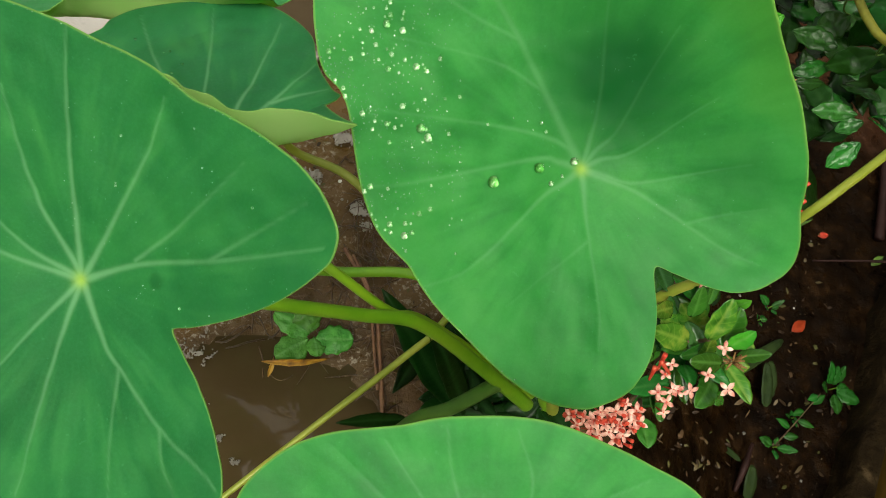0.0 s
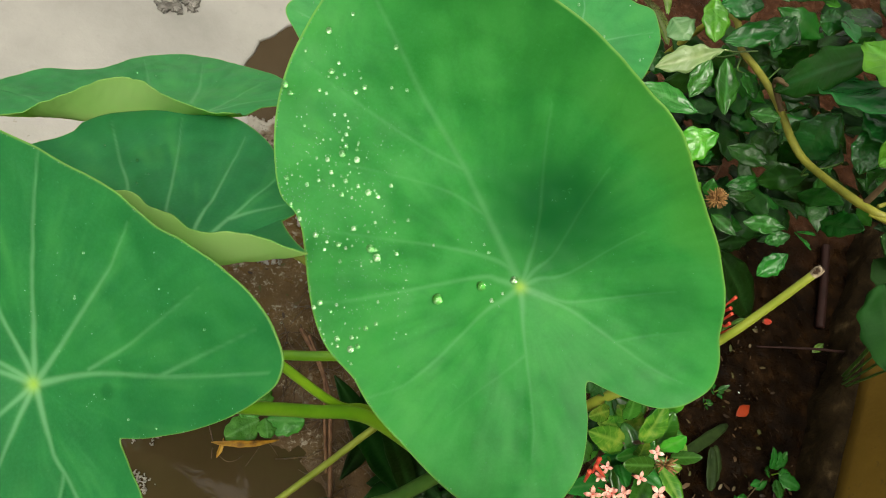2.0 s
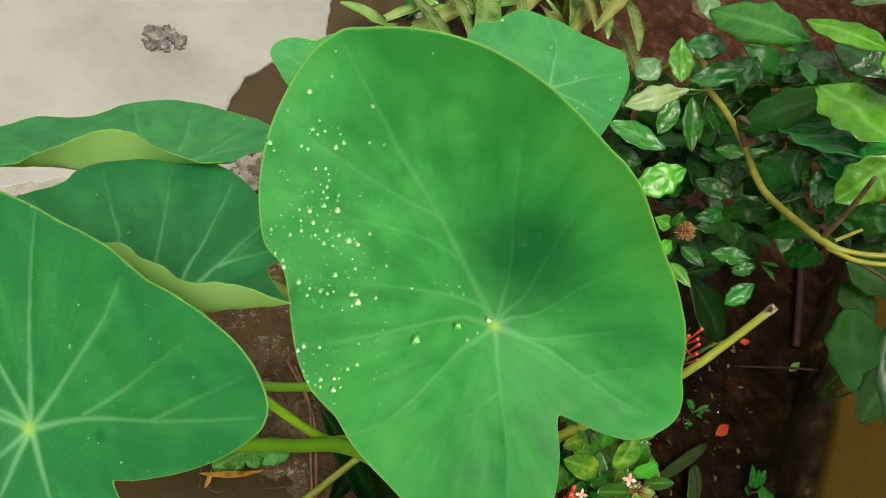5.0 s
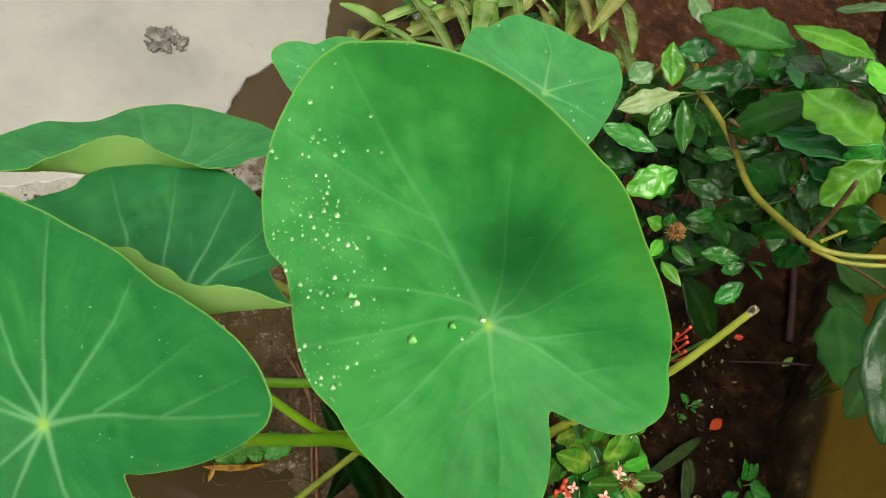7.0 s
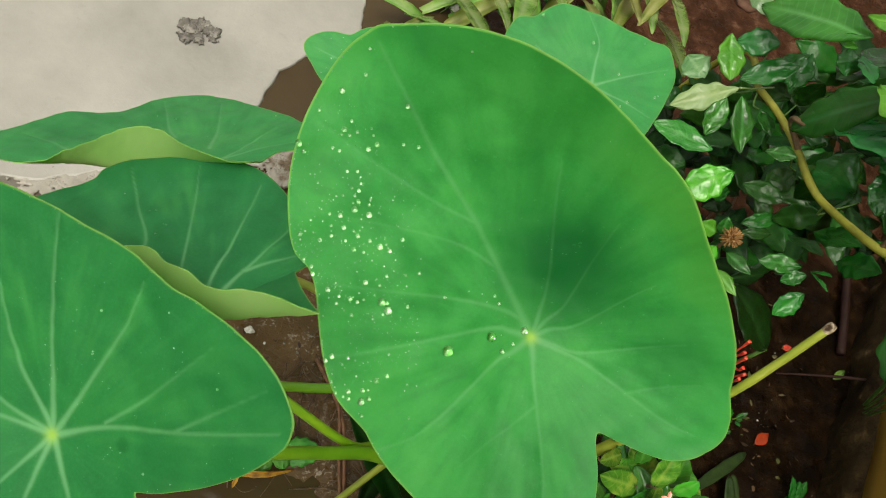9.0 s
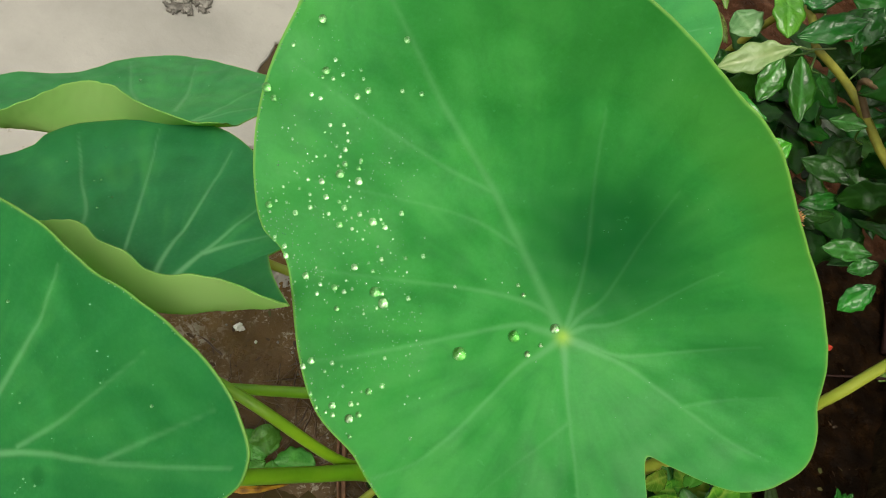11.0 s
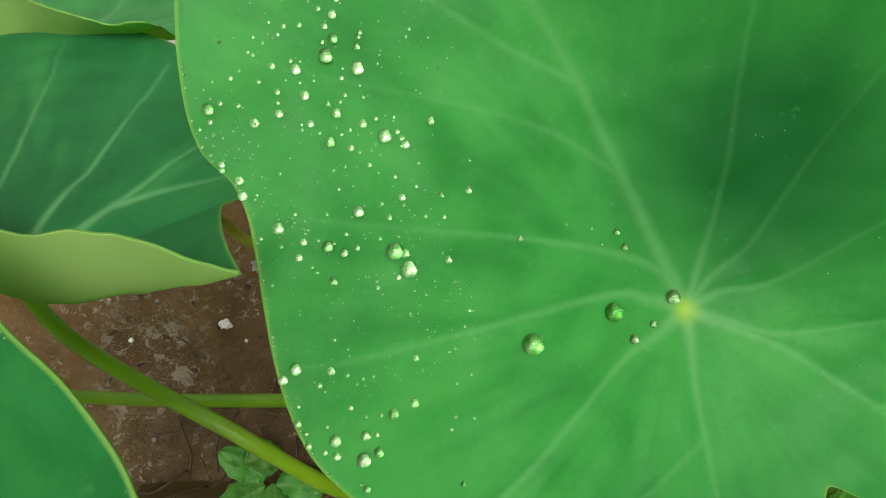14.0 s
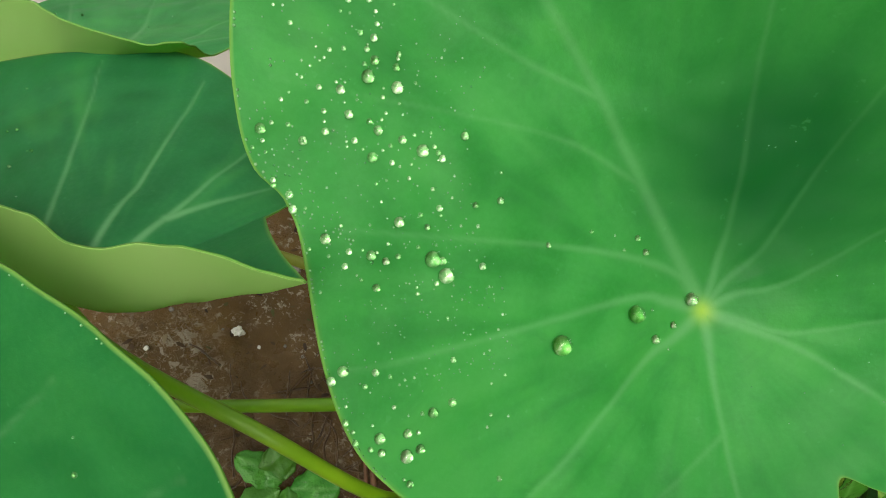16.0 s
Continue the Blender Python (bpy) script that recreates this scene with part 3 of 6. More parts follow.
    grain = np.array([noise.noise(Vector((math.cos(q) * 7, math.sin(q) * 7, w * 18 + seed))) + 0.7 * noise.noise(Vector((math.cos(q) * 22, math.sin(q) * 22, w * 30 + seed))) + 0.28 * noise.noise(Vector((math.cos(q) * 45, math.sin(q) * 45, w * 60 + seed))) for q, w in zip(np.tile(rad, rings), rays)])
    me.attributes.new("grain", "FLOAT", "POINT").data.foreach_set("value", np.r_[0.0, grain * np.clip(rays / 0.10, 0, 1)])
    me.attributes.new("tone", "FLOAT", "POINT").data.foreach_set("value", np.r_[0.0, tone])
    ob = put(name, me, parent, label)
    s = ob.modifiers.new("thickness", "SOLIDIFY")
    s.thickness, s.offset, s.material_offset, s.material_offset_rim = 0.0009, -1, 1, 0
    PLACES[seed] = (verts[1:].reshape(rings, sectors, 3), np.hypot(rim[:, 0], rim[:, 1]), rho, nor)
    return ob


def petiole(parent, points, radii, mat=None, label=""):
    # rooted in the mud
    rooted = list(points) + [Vector(points[-1]) + Vector((0.014, 0.0, -0.07))]
    return tube("petiole", rooted, (*radii, radii[-1]), mat or PETIOLE, parent, label, 16)


# ---- places, in metres ----
S1 = [(-0.132, 0.163, 0.484), (-0.069, 0.165, 0.468), (-0.006, 0.170, 0.438), (0.068, 0.191, 0.355), (0.134, 0.204, 0.296), (0.229, 0.190, 0.183), (0.369, 0.173, -0.020)]
S2 = [(-0.083, 0.416, 0.459), (-0.118, 0.352, 0.408), (-0.089, 0.291, 0.376), (0.020, 0.234, 0.377), (0.098, 0.209, 0.316), (0.162, 0.220, 0.232), (0.379, 0.185, -0.010)]
S3 = [(-0.160, 0.290, 0.190), (-0.060, 0.300, 0.152), (0.060, 0.317, 0.111), (0.162, 0.326, 0.102), (0.237, 0.292, 0.097), (0.389, 0.185, -0.030)]
S4 = [(-0.097, -0.004, 0.117), (-0.047, 0.040, 0.118), (0.035, 0.111, 0.129), (0.109, 0.174, 0.135), (0.174, 0.231, 0.130), (0.238, 0.281, 0.122), (0.369, 0.193, -0.000)]
S5 = [(-0.040, 0.247, 0.547), (-0.045, 0.360, 0.380), (-0.030, 0.445, 0.220), (-0.008, 0.452, 0.165), (0.073, 0.432, 0.139), (0.183, 0.338, 0.090), (0.379, 0.205, -0.030)]
S6 = [(0.127, -0.023, 0.558), (0.084, 0.052, 0.295), (0.145, 0.120, 0.193), (0.201, 0.145, 0.158), (0.283, 0.192, 0.110), (0.362, 0.228, 0.000)]
SA = [(0.207, 0.268, 0.534), (0.244, 0.258, 0.415), (0.266, 0.217, 0.274), (0.384, 0.173, -0.010)]
SC = [(0.401, 0.265, 0.643), (0.389, 0.250, 0.598), (0.374, 0.235, 0.551), (0.360, 0.224, 0.448), (0.340, 0.217, 0.397), (0.318, 0.194, 0.225), (0.389, 0.168, -0.010)]
HUB_E, HUB_G, TARO_BASE = (0.330, 0.641, 0.432), (0.080, 0.709, 0.283), (0.369, 0.173, -0.020)
BRANCH = [(0.546, 0.764, 0.420), (0.562, 0.689, 0.446), (0.571, 0.631, 0.463), (0.583, 0.586, 0.465), (0.580, 0.535, 0.475), (0.585, 0.496, 0.486), (0.578, 0.410, 0.545), (0.598, 0.389, 0.562), (0.638, 0.380, 0.585), (0.696, 0.381, 0.610)]
STUB = [(0.580, 0.411, 0.546), (0.568, 0.415, 0.598), (0.550, 0.418, 0.648)]
TWIG_LOW = [(0.588, 0.402, 0.544), (0.686, 0.412, 0.502), (0.794, 0.423, 0.448), (0.942, 0.437, 0.362)]
TWIG_BACK = [(0.594, 0.409, 0.549), (0.648, 0.435, 0.548), (0.720, 0.463, 0.539)]
TWIG_UP = [(0.585, 0.582, 0.464), (0.558, 0.606, 0.492), (0.571, 0.578, 0.511), (0.579, 0.553, 0.545)]
BUD_LEAVES = [(0.502, 0.489, 0.400, 0.476, 0.494, 0.407, 0.021), (0.507, 0.488, 0.402, 0.505, 0.499, 0.422, 0.019), (0.504, 0.474, 0.393, 0.486, 0.450, 0.387, 0.019), (0.516, 0.467, 0.394, 0.539, 0.437, 0.403, 0.019), (0.507, 0.449, 0.380, 0.528, 0.415, 0.386, 0.018)]
PALE_LEAF = (0.503, 0.649, 0.478, 0.426, 0.628, 0.447, 0.031)
SHRUB_DIM_C = [(0.613, 0.683, 0.487, 0.581, 0.724, 0.480, 0.038), (0.619, 0.631, 0.564, 0.605, 0.677, 0.531, 0.039), (0.604, 0.680, 0.450, 0.556, 0.697, 0.454, 0.030), (0.607, 0.721, 0.522, 0.589, 0.764, 0.505, 0.033), (0.628, 0.628, 0.582, 0.606, 0.666, 0.566, 0.038), (0.665, 0.593, 0.626, 0.614, 0.650, 0.604, 0.050), (0.567, 0.732, 0.463, 0.539, 0.750, 0.476, 0.032), (0.483, 0.681, 0.398, 0.442, 0.689, 0.401, 0.032)]
SHRUB_YELLOW = [(0.561, 0.651, 0.618, 0.590, 0.569, 0.679, 0.035), (0.598, 0.572, 0.663, 0.614, 0.520, 0.669, 0.036)]
SHRUB_MID = [(0.565, 0.626, 0.613, 0.501, 0.736, 0.540, 0.056), (0.486, 0.583, 0.433, 0.413, 0.612, 0.432, 0.034), (0.603, 0.477, 0.592, 0.608, 0.476, 0.641, 0.035), (0.475, 0.601, 0.438, 0.486, 0.631, 0.475, 0.028)]
SHRUB_BRIGHT = [(0.484, 0.709, 0.502, 0.487, 0.652, 0.487, 0.036), (0.619, 0.480, 0.632, 0.562, 0.568, 0.615, 0.079), (0.514, 0.559, 0.432, 0.453, 0.531, 0.404, 0.042), (0.621, 0.470, 0.631, 0.588, 0.445, 0.567, 0.048), (0.566, 0.632, 0.591, 0.556, 0.648, 0.583, 0.011)]
SHRUB_GLOSSY = [(0.516, 0.579, 0.444, 0.504, 0.633, 0.484, 0.031), (0.598, 0.450, 0.419, 0.552, 0.458, 0.407, 0.024), (0.603, 0.421, 0.409, 0.576, 0.398, 0.385, 0.026), (0.600, 0.439, 0.422, 0.577, 0.435, 0.406, 0.019), (0.600, 0.439, 0.430, 0.596, 0.407, 0.455, 0.011), (0.600, 0.439, 0.433, 0.594, 0.421, 0.464, 0.010), (0.544, 0.580, 0.457, 0.570, 0.566, 0.476, 0.021), (0.596, 0.597, 0.451, 0.592, 0.570, 0.498, 0.024)]
SHRUB_GREY = [(0.551, 0.770, 0.503, 0.582, 0.721, 0.518, 0.026), (0.522, 0.804, 0.509, 0.545, 0.756, 0.507, 0.028), (0.574, 0.636, 0.664, 0.594, 0.607, 0.710, 0.023), (0.450, 0.702, 0.459, 0.468, 0.670, 0.464, 0.038)]
SHRUB_DARK = [(0.582, 0.555, 0.613, 0.550, 0.599, 0.485, 0.051), (0.576, 0.585, 0.530, 0.594, 0.484, 0.613, 0.059), (0.497, 0.708, 0.495, 0.537, 0.694, 0.520, 0.033), (0.513, 0.673, 0.470, 0.567, 0.675, 0.512, 0.032), (0.586, 0.657, 0.568, 0.582, 0.627, 0.557, 0.032), (0.595, 0.646, 0.571, 0.591, 0.601, 0.581, 0.023), (0.588, 0.697, 0.514, 0.575, 0.665, 0.482, 0.032)]
SHRUB_DIM_A = [(0.604, 0.543, 0.527, 0.600, 0.525, 0.455, 0.051), (0.612, 0.507, 0.456, 0.575, 0.515, 0.411, 0.032), (0.614, 0.507, 0.560, 0.605, 0.462, 0.530, 0.038), (0.591, 0.522, 0.407, 0.545, 0.512, 0.397, 0.020), (0.585, 0.505, 0.395, 0.547, 0.502, 0.392, 0.018), (0.621, 0.447, 0.449, 0.613, 0.411, 0.506, 0.033), (0.614, 0.493, 0.433, 0.610, 0.450, 0.493, 0.029), (0.621, 0.454, 0.532, 0.644, 0.422, 0.587, 0.042), (0.603, 0.530, 0.558, 0.622, 0.469, 0.578, 0.043), (0.523, 0.543, 0.389, 0.513, 0.553, 0.405, 0.023), (0.544, 0.562, 0.409, 0.585, 0.535, 0.427, 0.029)]
SHRUB_DIM_B = [(0.439, 0.614, 0.368, 0.479, 0.591, 0.387, 0.033), (0.612, 0.585, 0.426, 0.574, 0.560, 0.410, 0.034), (0.617, 0.554, 0.411, 0.612, 0.544, 0.474, 0.035), (0.626, 0.503, 0.494, 0.613, 0.534, 0.467, 0.039), (0.643, 0.479, 0.542, 0.625, 0.451, 0.517, 0.033), (0.559, 0.657, 0.443, 0.572, 0.621, 0.443, 0.023), (0.512, 0.687, 0.439, 0.481, 0.660, 0.426, 0.022), (0.617, 0.513, 0.388, 0.624, 0.470, 0.430, 0.027), (0.600, 0.661, 0.463, 0.594, 0.650, 0.512, 0.033), (0.611, 0.597, 0.540, 0.601, 0.599, 0.589, 0.034)]
BUD_HEAD = (0.506, 0.472, 0.420)
WALL_LEAVES = [(0.716, 0.376, 0.529, 0.714, 0.214, 0.457, 0.072), (0.894, 0.551, 0.295, 0.978, 0.507, 0.311, 0.065), (0.885, 0.475, 0.290, 0.905, 0.354, 0.246, 0.083), (0.917, 0.534, 0.254, 0.968, 0.480, 0.256, 0.056), (0.847, 0.356, 0.367, 0.803, 0.282, 0.330, 0.054)]
IXORA_LEAVES_A = [(0.397, 0.185, 0.390, 0.401, 0.212, 0.430, 0.020), (0.425, 0.190, 0.370, 0.425, 0.212, 0.407, 0.021), (0.443, 0.229, 0.361, 0.448, 0.227, 0.390, 0.011), (0.424, 0.182, 0.381, 0.431, 0.188, 0.413, 0.015), (0.449, 0.180, 0.356, 0.465, 0.176, 0.387, 0.012), (0.411, 0.164, 0.385, 0.368, 0.159, 0.402, 0.016), (0.414, 0.183, 0.364, 0.374, 0.169, 0.379, 0.013), (0.420, 0.201, 0.344, 0.383, 0.223, 0.374, 0.027), (0.384, 0.186, 0.373, 0.339, 0.189, 0.393, 0.022), (0.396, 0.208, 0.356, 0.359, 0.204, 0.375, 0.017), (0.360, 0.213, 0.393, 0.330, 0.200, 0.410, 0.014), (0.419, 0.156, 0.354, 0.393, 0.125, 0.365, 0.021)]
IXORA_LEAVES_B = [(0.414, 0.137, 0.374, 0.395, 0.123, 0.393, 0.009), (0.377, 0.152, 0.344, 0.326, 0.139, 0.356, 0.017), (0.377, 0.144, 0.312, 0.374, 0.116, 0.328, 0.012), (0.348, 0.116, 0.337, 0.344, 0.087, 0.353, 0.019), (0.397, 0.171, 0.341, 0.393, 0.147, 0.359, 0.016), (0.342, 0.250, 0.404, 0.341, 0.220, 0.421, 0.015), (0.372, 0.254, 0.384, 0.374, 0.236, 0.406, 0.011), (0.428, 0.255, 0.368, 0.409, 0.225, 0.381, 0.010), (0.348, 0.188, 0.366, 0.327, 0.161, 0.379, 0.018), (0.347, 0.168, 0.329, 0.322, 0.136, 0.339, 0.019), (0.379, 0.205, 0.394, 0.372, 0.222, 0.428, 0.015), (0.406, 0.171, 0.358, 0.401, 0.186, 0.391, 0.014)]
FLOWERS_A = [(0.255, 0.107, 0.384), (0.261, 0.099, 0.382), (0.266, 0.106, 0.386), (0.273, 0.096, 0.384), (0.275, 0.103, 0.387), (0.280, 0.110, 0.391), (0.284, 0.100, 0.388), (0.289, 0.094, 0.386), (0.291, 0.103, 0.391), (0.293, 0.111, 0.394), (0.298, 0.099, 0.390), (0.301, 0.091, 0.388), (0.301, 0.117, 0.399), (0.304, 0.108, 0.395), (0.309, 0.104, 0.395), (0.311, 0.112, 0.398), (0.315, 0.102, 0.395)]
FLOWERS_B = [(0.308, 0.097, 0.392), (0.286, 0.108, 0.391), (0.271, 0.090, 0.381), (0.295, 0.088, 0.385), (0.281, 0.091, 0.383), (0.351, 0.156, 0.397), (0.346, 0.148, 0.392), (0.355, 0.135, 0.389), (0.341, 0.132, 0.385), (0.350, 0.124, 0.383), (0.359, 0.134, 0.389), (0.348, 0.115, 0.379), (0.384, 0.148, 0.401), (0.403, 0.136, 0.400), (0.370, 0.134, 0.392), (0.397, 0.171, 0.413), (0.371, 0.227, 0.430)]
FLOWER_STEM = [(0.296, 0.104, 0.370), (0.335, 0.123, 0.322), (0.409, 0.177, 0.275), (0.532, 0.233, 0.110)]
DRY_HEAD = (0.417, 0.164, 0.393)
RED_BUDS = [(0.470, 0.317, 0.433), (0.468, 0.321, 0.472), (0.469, 0.314, 0.431), (0.465, 0.311, 0.466), (0.471, 0.306, 0.427), (0.467, 0.306, 0.464), (0.472, 0.303, 0.426), (0.466, 0.297, 0.459), (0.472, 0.297, 0.423), (0.468, 0.291, 0.457), (0.469, 0.309, 0.428), (0.455, 0.314, 0.465), (0.473, 0.291, 0.420), (0.464, 0.287, 0.453)]
RED_BUDS_B = [(0.338, 0.151, 0.392), (0.334, 0.160, 0.416), (0.332, 0.143, 0.387), (0.326, 0.149, 0.410), (0.350, 0.148, 0.393), (0.331, 0.154, 0.413), (0.308, 0.127, 0.375), (0.303, 0.130, 0.397), (0.264, 0.116, 0.361), (0.252, 0.108, 0.377)]
STRAPS_A = [(0.262, 1.080, 0.020, 0.078, 0.840, 0.231, 0.019), (0.233, 1.206, 0.020, 0.264, 0.825, 0.278, 0.033), (0.413, 1.282, 0.020, 0.289, 0.867, 0.308, 0.046), (0.315, 1.250, 0.020, 0.281, 0.853, 0.298, 0.025), (0.207, 1.110, 0.020, 0.110, 0.850, 0.246, 0.016), (0.468, 1.300, 0.020, 0.354, 0.878, 0.333, 0.025), (0.694, 1.275, 0.020, 0.542, 0.813, 0.354, 0.038), (0.741, 1.372, 0.020, 0.537, 0.857, 0.376, 0.033)]
STRAPS_B = [(0.619, 1.341, 0.020, 0.435, 0.855, 0.344, 0.035), (0.529, 1.267, 0.020, 0.408, 0.863, 0.340, 0.027), (0.680, 1.371, 0.020, 0.488, 0.872, 0.369, 0.030), (0.736, 1.191, 0.020, 0.496, 0.793, 0.329, 0.035), (0.149, 1.100, 0.020, 0.201, 0.847, 0.271, 0.022), (0.606, 1.364, 0.020, 0.466, 0.886, 0.370, 0.030), (0.794, 1.427, 0.020, 0.471, 0.885, 0.371, 0.030), (0.679, 1.351, 0.020, 0.429, 0.865, 0.348, 0.033)]
STRAPS = STRAPS_A + STRAPS_B
DARK_BLADES = [(0.234, 0.169, 0.020, 0.116, 0.281, 0.159, 0.044), (0.200, 0.262, 0.020, 0.139, 0.169, 0.119, 0.029), (0.258, 0.155, 0.020, 0.171, 0.253, 0.160, 0.036), (0.172, 0.149, 0.020, 0.076, 0.131, 0.089, 0.019), (0.316, 0.189, 0.020, 0.197, 0.254, 0.166, 0.029)]
BEADS_A = [(63, 73.2, 4.19), (55, 34.1, 3.8), (43.5, 128.3, 3.12), (46, 121.9, 3.05), (17, 6.2, 2.96), (20, 236.9, 2.62), (74, 145.8, 2.52), (23.5, 178.7, 2.47), (28, 147.2, 2.45), (22.5, 165.6, 2.33), (8.5, 241.5, 2.22), (70, 152, 2.13), (60, 160.9, 2.1), (12.5, 220.3, 2.05), (69.5, 129.9, 2.02), (43.5, 169.9, 2.01), (39, 145.9, 1.98), (79, 26.4, 1.97), (32, 161.9, 1.96), (34, 202.3, 1.95), (44.5, 152.2, 1.87), (9.5, 198.7, 1.87), (11.5, 200.2, 1.87), (0.5, 208.6, 1.83), (20.5, 230.6, 1.83), (74, 138.6, 1.82), (28.5, 165.7, 1.78), (21.5, 178, 1.77), (26.5, 182.9, 1.75), (61, 165.5, 1.74), (71, 141.4, 1.72), (69, 122.5, 1.67)]
BEADS_B = [(28.5, 177.8, 1.66), (22.5, 135.8, 1.66), (43.5, 124.1, 1.66), (33.5, 188.8, 1.64), (41, 184.6, 1.63), (28, 156, 1.62), (49, 149.6, 1.52), (72, 152.8, 1.51), (43, 107.5, 1.5), (19.5, 182.6, 1.49), (27.5, 139, 1.46), (39.5, 187.1, 1.46), (74.5, 15.4, 1.46), (2.5, 179.8, 1.46), (45, 146.2, 1.44), (14, 38.6, 1.44), (20.5, 170.1, 1.43), (29, 110.3, 1.42), (61, 150.2, 1.42), (4, 240.4, 1.4), (31.5, 182.7, 1.39), (78, 148.3, 1.35), (69.5, 160.9, 1.32), (12, 46, 1.32), (66.5, 165.2, 1.31), (35, 130.7, 1.29), (5, 187, 1.25), (11, 214.5, 1.24), (12.5, 214.5, 1.24), (16, 213.7, 1.24), (31, 171.9, 1.23), (44.5, 161.7, 1.23)]
BEADS_C = [(46.5, 162.3, 1.23), (16.5, 216.8, 1.23), (10.5, 223, 1.23), (18, 197.8, 1.22), (16.5, 194.1, 1.22), (32, 119.3, 1.21), (61.5, 117.8, 1.21), (13.5, 243.7, 1.21), (38.5, 134.6, 1.19), (1.5, 255, 1.18), (33.5, 81, 1.17), (31.5, 155.9, 1.16), (28, 170, 1.15), (21, 182.4, 1.14), (20, 187.5, 1.13), (86.5, 116.9, 1.13), (27.5, 191.6, 1.12), (38.5, 193.9, 1.11), (39, 192, 1.11), (27, 141.4, 1.09), (44, 143.1, 1.08), (19, 172, 1.07), (62.5, 153.4, 1.06), (71, 157.3, 1.06), (29.5, 184.7, 1.04), (9, 205.3, 1.04), (8.5, 209.9, 1.03), (13.5, 220.9, 1.03), (47.5, 126.3, 1.01), (18, 184.6, 0.97), (-12, 221.8, 0.96), (22.5, 189.3, 0.95)]
BEADS_D = [(32.5, 195.6, 0.94), (23.5, 209.2, 0.93), (26.5, 142.1, 0.91), (37, 137.1, 0.91), (42, 136, 0.91), (69, 133.9, 0.91), (71.5, 137.3, 0.91), (62, 144.7, 0.9), (66.5, 145.2, 0.9), (29.5, 159, 0.89), (22.5, 182, 0.88), (23.5, 194.9, 0.86), (29.5, 193.1, 0.86), (30.5, 201.2, 0.85), (33, 201.1, 0.85), (35, 201.7, 0.85), (74.5, 107.5, 0.85), (35.5, 115, 0.84), (32.5, 137.5, 0.82), (49.5, 131.9, 0.82), (32.5, 146, 0.81), (19.5, 173.2, 0.8), (24.5, 170, 0.8), (48, 154.4, 0.8), (23, 67.4, 0.8), (17, 187.8, 0.79), (68, 160.6, 0.79), (36, 202.5, 0.76), (24, 115.4, 0.75), (20.5, 160.7, 0.72), (26.5, 152.8, 0.72), (42.5, 146.5, 0.72)]
BEADS_E = [(27, 166.3, 0.71), (26, 164.3, 0.71), (21, 49.7, 0.71), (21.5, 179.8, 0.7), (30.5, 182.9, 0.7), (31, 180.3, 0.7), (45.5, 167.4, 0.7), (41.5, 166.6, 0.7), (50, 168.8, 0.7), (64.5, 161.3, 0.7), (45, 176, 0.69), (27.5, 198.5, 0.68), (36, 197.8, 0.68), (47, 103.1, 0.66), (76.5, 110.7, 0.66), (36.5, 120.2, 0.65), (25, 147.6, 0.64), (36, 129.2, 0.64), (41, 129.1, 0.64), (24, 161.7, 0.63), (30.5, 159.2, 0.63), (14.5, 161.6, 0.63), (31.5, 152.5, 0.63), (30.5, 147.2, 0.63), (34, 153.7, 0.63), (77, 148.3, 0.63), (96, 23.1, 0.63), (40.5, 156.2, 0.62), (45.5, 152.5, 0.62), (68, 154.4, 0.62), (52, 25, 0.62), (26, 187.2, 0.61)]
BEADS_F = [(27.5, 181.2, 0.61), (32, 173.5, 0.61), (19.5, 199.3, 0.61), (18.5, 55, 0.61), (24.5, 195, 0.6), (26, 197.7, 0.6), (28, 209.5, 0.59), (23, 217.2, 0.59), (37, 116, 0.56), (29, 130, 0.55), (63, 134.1, 0.55), (25, 160.3, 0.54), (15.5, 160.6, 0.54), (37, 153, 0.54), (68.5, 140.4, 0.54), (31.5, 174.4, 0.53), (23.5, 169.7, 0.53), (15, 186.4, 0.53), (47.5, 157.4, 0.53), (25, 194.2, 0.52), (25.5, 184.5, 0.52), (19, 196.3, 0.52), (24, 199.4, 0.51), (27.5, 200.2, 0.51), (26, 199.5, 0.51), (29.5, 198.2, 0.51), (33, 204.3, 0.51)]
STICK = [(0.072, 0.389, 0.012), (0.104, 0.340, 0.012), (0.124, 0.291, 0.012), (0.133, 0.219, 0.012), (0.140, 0.154, 0.012)]
STICK_B = [(0.085, 0.380, 0.014), (0.113, 0.323, 0.014), (0.121, 0.257, 0.014), (0.131, 0.187, 0.014)]
ROSETTE = (0.034, 0.252, 0.010); DEAD_LEAF = (-0.014, 0.205, 0.012), (0.053, 0.221, 0.012)
HOLE = (-0.213, 0.945, 0.021); SPECK = (-0.031, 0.419, 0.012); ORANGE_PETAL = (1.057, 0.428, -0.270); PINK_PETAL = (1.162, 0.648, -0.270)
WEED_A, WEED_B, WEED_C = (1.102, 0.296, -0.270), (0.989, 0.462, -0.270), (1.001, 0.233, -0.270)
TWIG_GROUND = (1.120, 0.582, -0.270), (1.365, 0.570, -0.200); YELLOW_LEAF = (1.295, 0.601, -0.270)
